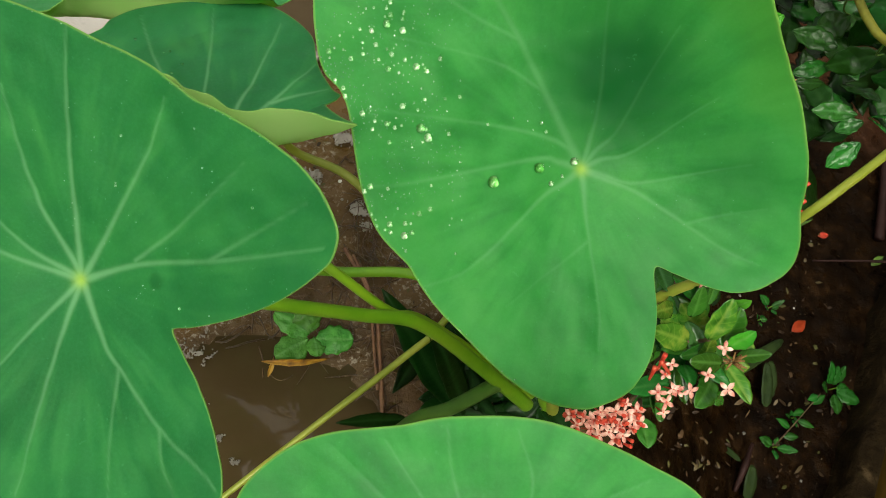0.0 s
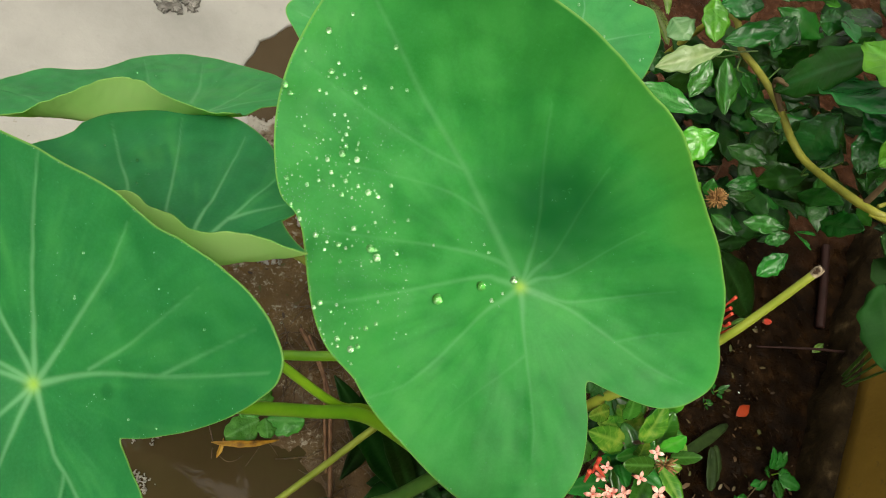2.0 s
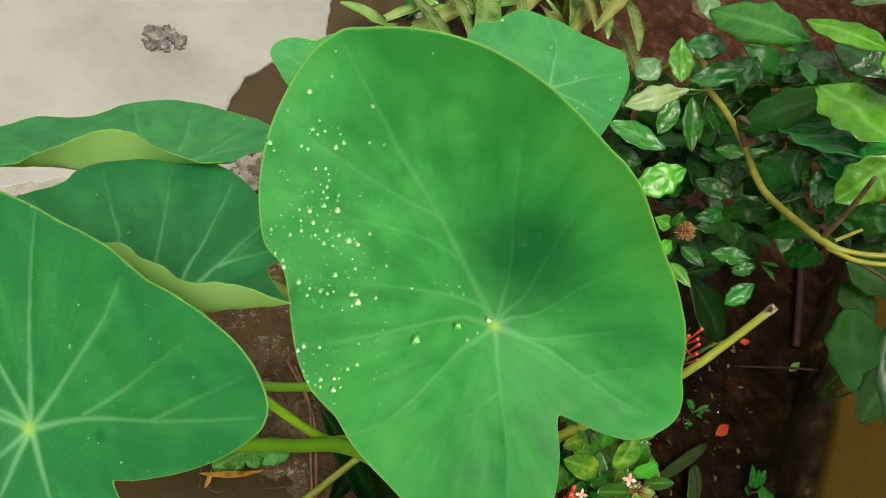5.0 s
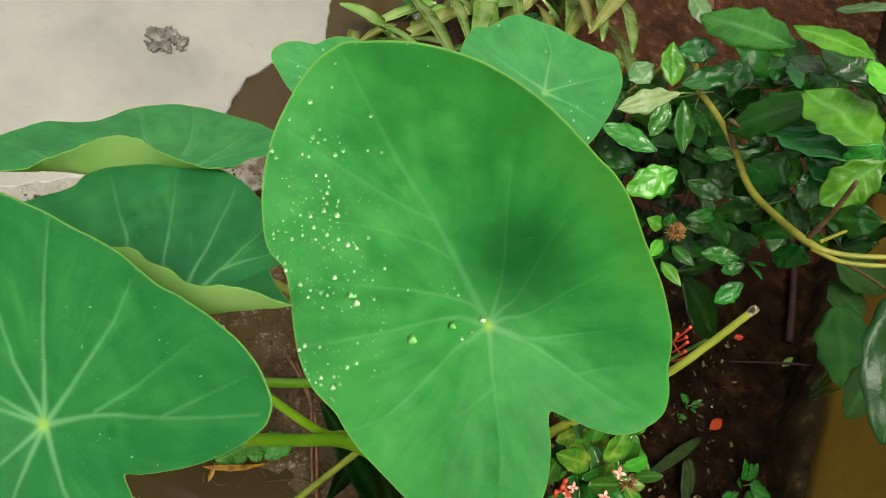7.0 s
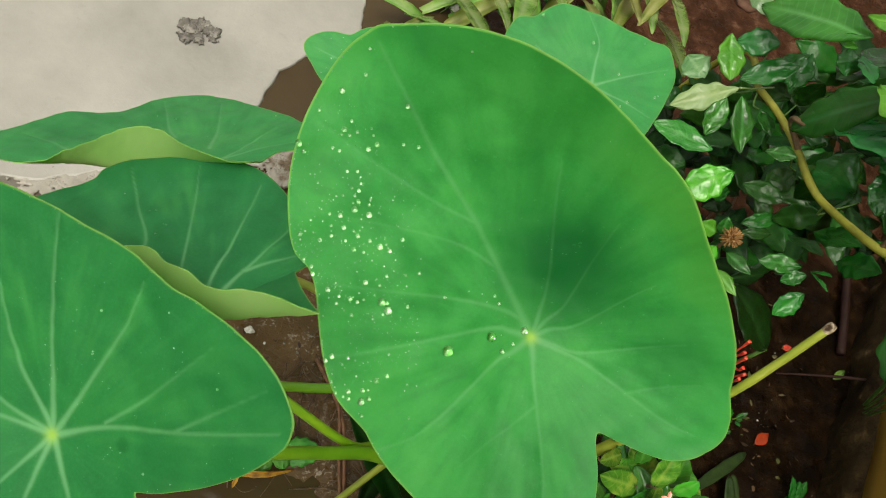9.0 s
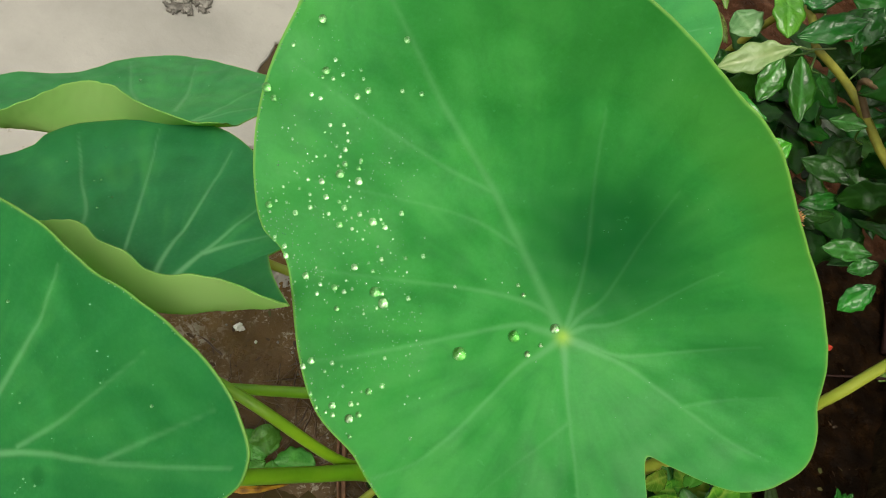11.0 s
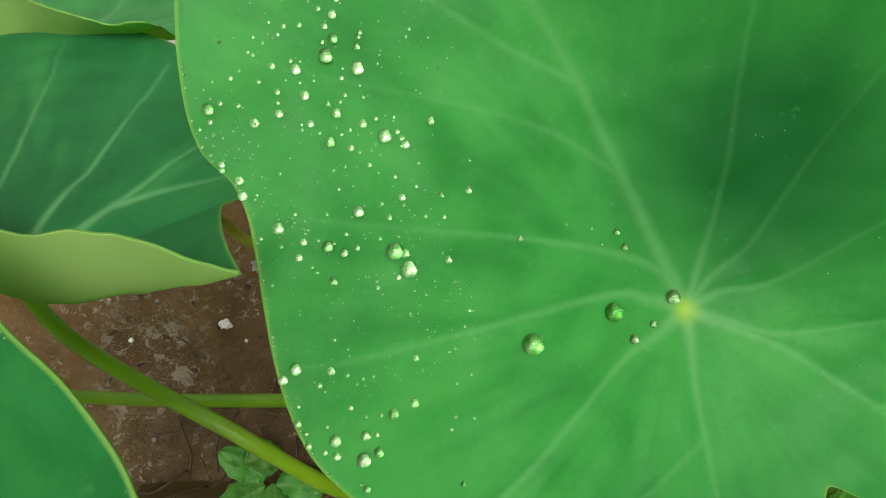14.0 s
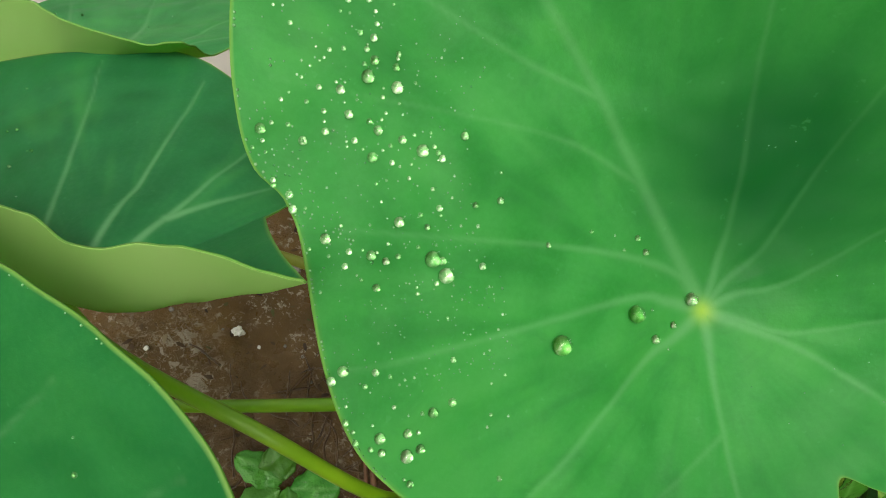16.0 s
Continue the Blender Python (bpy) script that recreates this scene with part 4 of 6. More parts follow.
PATCHES = [(0.006, 0.499, 0.008, 0.021), (0.088, 0.456, 0.008, 0.019), (0.059, 0.574, 0.008, 0.018), (0.103, 0.429, 0.008, 0.011), (-0.117, 0.229, 0.008, 0.027), (-0.068, 0.115, 0.008, 0.010), (-0.049, 0.088, 0.008, 0.011), (-0.110, 0.161, 0.008, 0.021), (-0.099, 0.397, 0.008, 0.021), (-0.131, 0.434, 0.008, 0.013), (-0.075, 0.367, 0.008, 0.013), (0.056, 0.454, 0.008, 0.008), (-0.369, 0.622, 0.008, 0.032), (-0.318, 0.625, 0.008, 0.027), (-0.033, 0.719, 0.008, 0.021), (-0.015, 0.704, 0.008, 0.014), (-0.053, 0.728, 0.008, 0.018)]
ROSETTE_LEAVES = [(0.033, 0.258, 0.014, -0.015, 0.280, 0.030, 0.034), (0.035, 0.260, 0.014, 0.021, 0.289, 0.035, 0.040), (0.043, 0.251, 0.014, 0.091, 0.251, 0.030, 0.042), (0.032, 0.250, 0.014, -0.009, 0.222, 0.022, 0.040), (0.040, 0.253, 0.014, 0.046, 0.226, 0.030, 0.026)]
DEAD_CURLS = [[(-0.015, 0.200, 0.010), (-0.011, 0.215, 0.020), (0.008, 0.219, 0.028), (0.030, 0.219, 0.026), (0.050, 0.219, 0.014)], [(-0.013, 0.199, 0.008), (-0.002, 0.192, 0.012), (0.009, 0.194, 0.014), (0.016, 0.201, 0.008)], [(0.037, 0.214, 0.012), (0.030, 0.200, 0.016), (0.023, 0.189, 0.006)], [(0.050, 0.219, 0.014), (0.056, 0.213, 0.014), (0.063, 0.206, 0.008)]]
BED_BLADES = [(1.002, 0.390, -0.260, 0.839, 0.292, -0.235, 0.024), (0.939, 0.251, -0.260, 0.941, 0.333, -0.235, 0.026), (0.951, 0.268, -0.260, 0.950, 0.337, -0.235, 0.026), (0.870, 0.075, -0.260, 0.875, 0.134, -0.235, 0.026), (0.834, 0.170, -0.260, 0.849, 0.143, -0.235, 0.014)]
POD = (0.775, 0.202, -0.250); PURPLE_TWIG = (0.846, 0.089, -0.260), (0.861, 0.134, -0.240), (0.891, 0.177, -0.250); DIM_LEAF = (0.724, 0.440, 0.185), (0.650, 0.511, 0.239); SEED_STEM = (0.942, 0.173, -0.260), (0.981, 0.221, -0.230), (1.037, 0.276, -0.220)
STAKE = (1.302, 0.650, -0.262), (1.331, 0.750, -0.255), (1.365, 0.874, -0.250)
SCRAPS = [(0.242, 1.181, 0.030), (0.326, 1.179, 0.030), (0.250, 1.139, 0.030), (0.285, 1.182, 0.030)]; STONE_AT = (1.092, 1.578, -0.100)


# on the broad leaf, painted yellow-green for light through it, deeper green for shade in its cup (degrees, metres,
# width, tone)
LIGHT_SHADE_TONES = [(-58, 0.19, 0.07, 0.26), (-80, 0.17, 0.06, 0.24), (-100, 0.15, 0.045, 0.18), (-20, 0.21, 0.06, 0.08), (-48, 0.060, 0.060, -0.58), (-64, 0.088, 0.060, -0.52), (-34, 0.105, 0.052, -0.34), (-113, 0.112, 0.031, -0.33), (-128, 0.12, 0.026, -0.25), (-140, 0.11, 0.055, -0.16), (-178, 0.1, 0.04, -0.2), (150, 0.1, 0.045, -0.12)]
plant = thing("taro_plant", "taro plant with broad green leaves beaded with rain", "plant", TARO_BASE)
taro_leaf("leaf", LEAVES["A"], plant, "broad green heart-shaped leaf with rain beads", 720, 120, seed=1, tones=LIGHT_SHADE_TONES)
# tones here: a small dark leaf spot, then a broad darker zone
taro_leaf("leaf", LEAVES["B"], plant, "broad dark green leaf tilted outward", 640, 100, seed=2, top=TARO_DARK, tones=[(-154.4, 0.0666, 0.0055, -0.9), (-150, 0.15, 0.07, -0.3)])
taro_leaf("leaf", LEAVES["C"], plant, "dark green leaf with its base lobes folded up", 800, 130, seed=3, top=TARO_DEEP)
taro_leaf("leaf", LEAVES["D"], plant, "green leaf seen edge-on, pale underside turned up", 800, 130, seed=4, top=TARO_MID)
taro_leaf("leaf", LEAVES["F"], plant, "bright green leaf low over the puddle", 480, 80, seed=6)
petiole(plant, S1, (0.0040, 0.0048, 0.0056, 0.0064, 0.0074, 0.0085, 0.011))
petiole(plant, S2, (0.0036, 0.0042, 0.0047, 0.0047, 0.0047, 0.0055, 0.009), YOUNG_STALK)
petiole(plant, S3, (0.0050, 0.0056, 0.0066, 0.0072, 0.008, 0.010))
petiole(plant, S4, (0.0030, 0.0034, 0.0038, 0.0042, 0.0046, 0.005, 0.007), PETIOLE_OLD, "thin yellowing leaf stalk")
petiole(plant, S5, (0.0036, 0.0042, 0.0048, 0.0054, 0.0058, 0.0065, 0.009), PETIOLE_OLD, "yellow-green leaf stalk")
petiole(plant, S6, (0.0045, 0.0060, 0.0075, 0.0085, 0.010, 0.012), SHADE_STEM)
petiole(plant, SA, (0.0045, 0.0055, 0.0075, 0.011))
petiole(plant, SC, (0.0031, 0.0034, 0.0038, 0.0044, 0.0053, 0.007, 0.010), PETIOLE_OLD, "yellow-green leaf stalk, cut off short")

CUT = plain("dried_cut", [(0.42, (0.035, 0.018, 0.008)), (0.66, (0.45, 0.37, 0.26))], 240, 0.7, 0.2, 0.5)


def cut_end():
    a, b = Vector(SC[0]), Vector(SC[1])
    d = (a - b).normalized()
    pts = [a - d * 0.003, a + d * 0.002, a + d * 0.005]
    tube("cut_end", pts, (0.0036, 0.0038, 0.0028), CUT, plant, "browned ragged cut end")


cut_end()
second = thing("taro_plant", "smaller light green taro plant behind the broad leaf", "plant", (HUB_E[0] - 0.03, HUB_E[1] - 0.02, 0.0))
taro_leaf("leaf", LEAVES["E"], second, "small light green leaf with rain beads", 360, 60, seed=5, top=TARO_PALE)
taro_leaf("leaf", LEAVES["G"], second, "small wet leaf with a curled tip", 240, 40, wave=0.006, seed=7, top=TARO_PALE)
foot = second.location
petiole(second, [Vector(HUB_E) + Vector((0.004, 0.008, -0.022)), Vector(HUB_E) + Vector((-0.02, -0.01, -0.2)), foot], (0.003, 0.004, 0.007))
petiole(second, [Vector(HUB_G) - Vector((0, 0, 0.003)), Vector(HUB_G) + Vector((0.07, 0.0, -0.12)), foot], (0.0025, 0.0035, 0.006))


# ---- leaves of the shrubs ----
def blade_data(base, tip, width, up=(0, 0, 1), droop=0.15, ripple=0.0, fold=0.12, nu=13, nv=7, shape=1.0, seed=0.0, bias=0.85, quilt=0.0):
    """A leaf from base to tip with a midrib groove, a drooping tip and rippled side veins."""
    base, tip, up = np.array(base, float), np.array(tip, float), np.array(up, float)
    ax = tip - base
    length = np.linalg.norm(ax)
    ax /= length
    side = np.cross(up, ax)
    if np.linalg.norm(side) < 0.05:
        side = np.cross((0.3, 1, 0.2), ax)
    side /= np.linalg.norm(side)
    nor = np.cross(ax, side)
    verts, vein, along, across = [], [], [], []
    for i in range(nu):
        u = i / (nu - 1)
        half = 0.5 * width * (math.sin(math.pi * min(1, u**bias * 0.985 + 0.008)) ** shape)
        for j in range(nv):
            v = 2 * j / (nv - 1) - 1
            z = -droop * length * (u - 0.35) ** 2 * (1 if u > 0.35 else -0.5) + fold * half * abs(v) * 1.6 - 0.10 * half * v * v
            z += ripple * width * math.sin(u * 27 + seed - abs(v) * 4) * abs(v) * (1 - u * 0.6)
            rib = max(0.0, math.sin((u * max(1.0, length / 0.06) - 0.22 * abs(v)) * 36.0))
            z -= quilt * width * rib**2 * abs(v) ** 0.5 * (1.15 - abs(v))
            z += 0.09 * width * noise.noise(Vector((u * 4 + seed, v * 2.2, seed)))
            wob = 1 + (0.05 + ripple) * math.sin(u * 23 + seed * 3) * abs(v) ** 3
            verts.append(base + ax * length * u + side * half * v * wob + nor * z)
            vein.append(1.0 if j == nv // 2 else 0.0)
            along.append(u * max(1.0, length / 0.06))
            across.append(abs(v))
    faces = [(i * nv + j, (i + 1) * nv + j, (i + 1) * nv + j + 1, i * nv + j + 1) for i in range(nu - 1) for j in range(nv - 1)]
    return verts, faces, (vein, along, across)


def shrub_leaf_material(name, stops, vein_colour, gloss, passing, scale=30, share=0.12, relief=0.3, ribs=0.16, pucker=0.025, coat=0.12, spec=0.28):
    m, n, l, b = material(name, gloss * 0.75, spec)
    info = n.new("ShaderNodeObjectInfo")
    c = ramp(m, noise_of(m, scale, 4), stops)
    hue = n.new("ShaderNodeHueSaturation")
    l.new(math_of(m, "MULTIPLY_ADD", info.outputs["Random"], 0.03, 0.485), hue.inputs["Hue"])
    l.new(math_of(m, "MULTIPLY_ADD", info.outputs["Random"], 0.7, 0.65), hue.inputs["Value"])
    l.new(c, hue.inputs["Color"])
    wave = math_of(m, "SINE", math_of(m, "MULTIPLY", math_of(m, "SUBTRACT", attribute(m, "along"), math_of(m, "MULTIPLY", attribute(m, "across"), 0.22)), 36.0))
    rib = math_of(m, "POWER", math_of(m, "MAXIMUM", wave, 0.0), 7.0)
    c = mixed(m, math_of(m, "MULTIPLY", rib, ribs), hue.outputs[0], vein_colour)
    c = mixed(m, math_of(m, "MULTIPLY", attribute(m, "vein"), 0.6), c, vein_colour)
    leafy(m, b, c, passing, share)
    b.inputs["Coat Weight"].default_value, b.inputs["Coat Roughness"].default_value = coat, 0.1
    bump(m, b, math_of(m, "SUBTRACT", math_of(m, "ADD", math_of(m, "MULTIPLY", noise_of(m, 45, 2), 0.6), math_of(m, "MULTIPLY", noise_of(m, 150, 3), 0.35)), math_of(m, "MULTIPLY", math_of(m, "ABSOLUTE", wave), pucker)), relief, 0.008)
    return m


IXORA_LEAF = shrub_leaf_material("ixora_leaf", [(0.3, (0.016, 0.095, 0.010)), (0.7, (0.045, 0.19, 0.018))], (0.10, 0.28, 0.05), 0.2, (0.08, 0.3, 0.02), pucker=0.0, coat=0.3, spec=0.45)
GLOSSY = shrub_leaf_material("glossy_shrub_leaf", [(0.3, (0.010, 0.085, 0.010)), (0.7, (0.026, 0.165, 0.018))], (0.07, 0.24, 0.06), 0.27, (0.05, 0.25, 0.02), relief=0.2, coat=0.05, spec=0.24)
BRIGHT = shrub_leaf_material("bright_shrub_leaf", [(0.3, (0.032, 0.21, 0.013)), (0.7, (0.12, 0.41, 0.030))], (0.16, 0.42, 0.08), 0.22, (0.12, 0.42, 0.02), share=0.2, relief=0.4, coat=0.16, spec=0.32)
# near-black green: dark leaves with the shade around them put into the colour
SHADED = shrub_leaf_material("shaded_green_leaf", [(0.3, (0.0025, 0.015, 0.0015)), (0.7, (0.006, 0.032, 0.004))], (0.02, 0.07, 0.015), 0.5, (0.03, 0.15, 0.02), coat=0.02, spec=0.15)
YELLOW_GREEN = shrub_leaf_material("yellow_green_leaf", [(0.3, (0.045, 0.27, 0.013)), (0.7, (0.135, 0.49, 0.036))], (0.26, 0.55, 0.08), 0.22, (0.2, 0.5, 0.02), share=0.2, relief=0.4, coat=0.16, spec=0.32)
MID_GREEN = shrub_leaf_material("mid_green_shrub_leaf", [(0.3, (0.014, 0.14, 0.014)), (0.7, (0.040, 0.245, 0.028))], (0.10, 0.30, 0.08), 0.24, (0.08, 0.3, 0.02), relief=0.35, coat=0.16, spec=0.34)
# dull green, taken darker for shade behind the front leaves
DIM = shrub_leaf_material("dull_shaded_leaf", [(0.3, (0.005, 0.042, 0.003)), (0.7, (0.014, 0.082, 0.007))], (0.03, 0.10, 0.02), 0.42, (0.05, 0.2, 0.02), coat=0.04, spec=0.2)
GREYED = shrub_leaf_material("grey_green_leaf", [(0.3, (0.06, 0.15, 0.05)), (0.7, (0.12, 0.23, 0.09))], (0.18, 0.30, 0.14), 0.35, (0.08, 0.25, 0.04))
PALE = shrub_leaf_material("pale_leaf_underside", [(0.3, (0.12, 0.18, 0.065)), (0.7, (0.19, 0.25, 0.10))], (0.27, 0.33, 0.15), 0.5, (0.2, 0.3, 0.05))
VARIEGATED = shrub_leaf_material("yellowing_ixora_leaf", [(0.36, (0.025, 0.12, 0.010)), (0.54, (0.07, 0.20, 0.016)), (0.68, (0.20, 0.30, 0.035))], (0.22, 0.34, 0.05), 0.2, (0.2, 0.4, 0.03), 60, ribs=0.25, coat=0.25)
STRAP = shrub_leaf_material("strap_leaf", [(0.3, (0.075, 0.19, 0.025)), (0.5, (0.16, 0.30, 0.05)), (0.7, (0.32, 0.40, 0.15))], (0.28, 0.36, 0.18), 0.35, (0.1, 0.3, 0.03), 16, ribs=0.0)
ROSE = shrub_leaf_material("crinkled_rosette_leaf", [(0.3, (0.035, 0.19, 0.020)), (0.7, (0.09, 0.31, 0.04))], (0.14, 0.36, 0.09), 0.35, (0.1, 0.35, 0.03), 45, relief=0.8, ribs=0.0, pucker=0.0)
WET_DARK = shrub_leaf_material("dark_wet_leaf", [(0.3, (0.008, 0.085, 0.010)), (0.7, (0.018, 0.145, 0.018))], (0.04, 0.16, 0.05), 0.3, (0.04, 0.2, 0.02), 20, relief=0.3, ribs=0.1, coat=0.14, spec=0.3)
WET_DEEP = shrub_leaf_material("deep_wet_leaf", [(0.3, (0.005, 0.052, 0.005)), (0.7, (0.014, 0.10, 0.011))], (0.03, 0.13, 0.03), 0.22, (0.04, 0.2, 0.02), 22, relief=0.6, ribs=0.12, coat=0.3, spec=0.42)
WET_BROAD = shrub_leaf_material("wet_broad_leaf", [(0.3, (0.010, 0.05, 0.012)), (0.7, (0.018, 0.08, 0.018))], (0.08, 0.20, 0.08), 0.4, (0.1, 0.3, 0.03), 20, relief=0.35, ribs=0.0, pucker=0.0, coat=0.06, spec=0.25)
WALL_LEAF = shrub_leaf_material("dull_broad_leaf", [(0.3, (0.008, 0.040, 0.006)), (0.7, (0.017, 0.070, 0.010))], (0.03, 0.10, 0.02), 0.85, (0.06, 0.2, 0.02), 20, relief=0.3, pucker=0.0, coat=0.0, spec=0.12)
BARK = plain("yellow_green_bark", [(0.3, (0.13, 0.135, 0.018)), (0.55, (0.25, 0.245, 0.03)), (0.75, (0.33, 0.32, 0.06))], 30, 0.5, 0.4, 0.4, 150)
TWIG = plain("brown_twig_bark", [(0.3, (0.05, 0.032, 0.016)), (0.7, (0.15, 0.10, 0.05))], 60, 0.65, 0.3, 0.5, 240)


def leaf_part(parent, row, mat, name="leaf", seed=0.0, **more):
    v, f, vein = blade_data(row[:3], row[3:6], row[6], seed=seed, **more)
    me = meshed(name, v, f, mat)
    for key, values in zip(("vein", "along", "across"), vein):
        me.attributes.new(key, "FLOAT", "POINT").data.foreach_set("value", values)
    ob = put(name, me, parent)
    s = ob.modifiers.new("thickness", "SOLIDIFY")
    s.thickness, s.offset = 0.0006, -1
    return ob


TOWARD = Vector((-0.25, -0.46, 0.85))
shrub_foot = Vector(BRANCH[0]) + Vector((-0.03, 0.05, -0.36))
shrub = thing("shrub", "rain-wet shrub with glossy puckered leaves by the wall", "shrub", shrub_foot)
tube("branch", [shrub_foot] + BRANCH, (0.0052, 0.0046, 0.0044, 0.0044, 0.0046, 0.0046, 0.0044, 0.0046, 0.0030, 0.0028, 0.0026), BARK, shrub, "yellow-green knotty main branch", 14)
tube("branch", STUB, (0.0034, 0.0026, 0.0022), TWIG, shrub, "dead brown broken side branch")
tube("branch", TWIG_LOW, (0.0026, 0.0022, 0.002, 0.0016), TWIG, shrub)
tube("branch", [Vector(p) + Vector((0.002, -0.012, 0.004)) for p in BRANCH[6:]], (0.0028, 0.0026, 0.0024, 0.0022), BARK, shrub)
tube("branch", TWIG_BACK, (0.0022, 0.0018, 0.0014), BARK, shrub)
tube("branch", TWIG_UP, (0.0035, 0.0035, 0.0035, 0.003), TWIG, shrub)
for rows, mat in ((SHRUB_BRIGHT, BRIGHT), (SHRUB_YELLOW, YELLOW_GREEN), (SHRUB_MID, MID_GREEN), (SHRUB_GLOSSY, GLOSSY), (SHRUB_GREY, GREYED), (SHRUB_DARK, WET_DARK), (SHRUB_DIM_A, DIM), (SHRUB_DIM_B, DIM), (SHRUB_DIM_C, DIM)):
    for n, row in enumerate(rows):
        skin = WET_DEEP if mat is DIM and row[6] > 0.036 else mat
        tilt = TOWARD + Vector((0.25 * math.sin(n * 2.1 + row[0] * 40), 0.25 * math.sin(n * 3.7 + row[1] * 50), 0.1))
        large = row[6] > 0.038
        leaf_part(shrub, row, skin, seed=n * 1.7 + row[0] * 9, up=tilt, droop=0.2, ripple=0.024 if large else 0.016, fold=0.10, nu=41, nv=11, shape=0.78, bias=1.05, quilt=0.032)
        mid = Vector(row[:3])
        near = min((Vector(p) for p in BRANCH[1:8]), key=lambda p: (p - mid).length)
        if (near - mid).length < 0.055:
            tube("leaf_stalk", [mid, (mid + near) / 2 + Vector((0, 0, -0.012)), near], (0.0010, 0.0012, 0.0016), SHADE_STEM, shrub, sides=6)
leaf_part(shrub, PALE_LEAF, PALE, seed=4.4, up=TOWARD, droop=0.1, ripple=0.06, fold=0.16, nu=31, nv=9, shape=0.85, bias=1.15, quilt=0.02)
pale_base = Vector(PALE_LEAF[:3])
tube("leaf_stalk", [pale_base - (Vector(PALE_LEAF[3:6]) - pale_base) * 0.02, pale_base.lerp(Vector(BRANCH[1]), 0.6), Vector(BRANCH[1]) + Vector((0.012, -0.004, 0.012))], (0.0014, 0.0012, 0.0010), PALE, shrub, "pale dry leaf stalk", 6)

# growth lower down and behind, its leaves painted dark for the shade there
rng = random.Random(5)
low = thing("shrub", "wet undergrowth shrub with many small glossy leaves, darkened for shade", "shrub", (0.80, 0.75, -0.2))
for n in range(430):
    u, v, w = rng.uniform(-0.02, 1.35), rng.random() ** 0.9, rng.uniform(-0.05, 1.0)
    if u < 0.25 and v > 0.55 and rng.random() < 0.6:
        continue
    # none hang over the open bed
    c = Vector((0.47, 0.78, 0.36)) + Vector((0.42, 0.04, 0.10)) * u + Vector((0.08, -0.36, -0.19)) * v + Vector((0.10, 0.15, -0.24)) * w
    a = rng.uniform(0, 2 * math.pi)
    length = rng.uniform(0.045, 0.095)
    t = c + Vector((math.cos(a), math.sin(a), rng.uniform(-0.45, 0.35))) * length
    if min(-0.265 * p.x + 0.916 * p.y + 0.3 * p.z for p in (c, t)) < 0.37:
        continue
    # leaves set deeper get the near-black colour in place of shade
    mat = SHADED if w > 0.25 or rng.random() < 0.35 else DIM
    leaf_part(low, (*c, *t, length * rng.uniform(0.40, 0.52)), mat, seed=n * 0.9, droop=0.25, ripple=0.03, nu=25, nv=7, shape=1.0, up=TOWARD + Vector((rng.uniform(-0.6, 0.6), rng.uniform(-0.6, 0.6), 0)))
for n in range(8):
    a = rng.uniform(0, 6.28)
    p = Vector((0.80, 0.75, -0.24)) + Vector((math.cos(a) * 0.1, math.sin(a) * 0.08, 0))
    q = Vector((rng.uniform(0.45, 1.0), rng.uniform(0.55, 1.05), rng.uniform(-0.05, 0.08)))
    tube("stem", [p, (p + q) / 2 + Vector((0, 0, 0.06)), q], (0.004, 0.003, 0.0015), TWIG, low, sides=6)

# ---- a flower bud head with its leaves ----
DRY = plain("dry_brown_bracts", [(0.3, (0.14, 0.065, 0.02)), (0.7, (0.34, 0.19, 0.07))], 200, 0.7, 0.2, 0.4)


def bristle_head(parent, centre, size, count, mat, name="flower_head", label="", seed=1):
    r = random.Random(seed)
    verts, faces = [], []
    for k in range(count):
        d = Vector((r.gauss(0, 1), r.gauss(0, 1), r.gauss(0.5, 0.8))).normalized()
        a = Vector(centre) + d * size * 0.2
        v, f = tube_data([a, a + d * size * r.uniform(0.5, 0.9)], (size * 0.09, size * 0.05), 5, 1)
        faces += [tuple(i + len(verts) for i in q) for q in f]
        verts += list(v)
    return put(name, meshed(name, verts, faces, mat), parent, label)


budded = thing("ixora_shrub", "young ixora shoot with a dried brown flower head", "shrub", (0.55, 0.55, -0.05))
tube("stem", [(0.55, 0.55, -0.07), (0.56, 0.53, 0.15), Vector(BUD_HEAD) - Vector((0, 0, 0.008))], (0.004, 0.003, 0.002), TWIG, budded)
bristle_head(budded, BUD_HEAD, 0.0135, 150, DRY, label="dried brown flower head", seed=3)
for n, row in enumerate(BUD_LEAVES):
    leaf_part(budded, row, GLOSSY if n % 2 else BRIGHT, seed=n * 2.3, droop=0.12, fold=0.2, nu=13, nv=7, up=(-0.2, -0.5, 1))

# ---- flowering ixora ----
ixora = thing("ixora_shrub", "ixora shrub with pink star flowers and glossy leaves", "shrub", (0.47, 0.26, -0.04))
PETAL = plain("salmon_petal", [(0.35, (0.52, 0.14, 0.11)), (0.5, (0.70, 0.36, 0.29)), (0.65, (0.82, 0.58, 0.49))], 170, 0.5, 0.3, coord="Object")
RED = plain("red_bud", [(0.3, (0.50, 0.03, 0.02)), (0.7, (0.68, 0.10, 0.05))], 150, 0.45, 0.4)
for n, row in enumerate(IXORA_LEAVES_A + IXORA_LEAVES_B):
    mat = VARIEGATED if n in (0, 7, 8, 9, 10, 23) else GLOSSY if n in (13, 16, 17) else BRIGHT if n in (2, 3) else IXORA_LEAF
    leaf_part(ixora, (*row[:6], row[6] * 1.2), mat, seed=n * 1.3, droop=0.14, fold=0.22, nu=17, nv=9, shape=0.55, up=(-0.15, -0.35, 1))
r4 = random.Random(42)
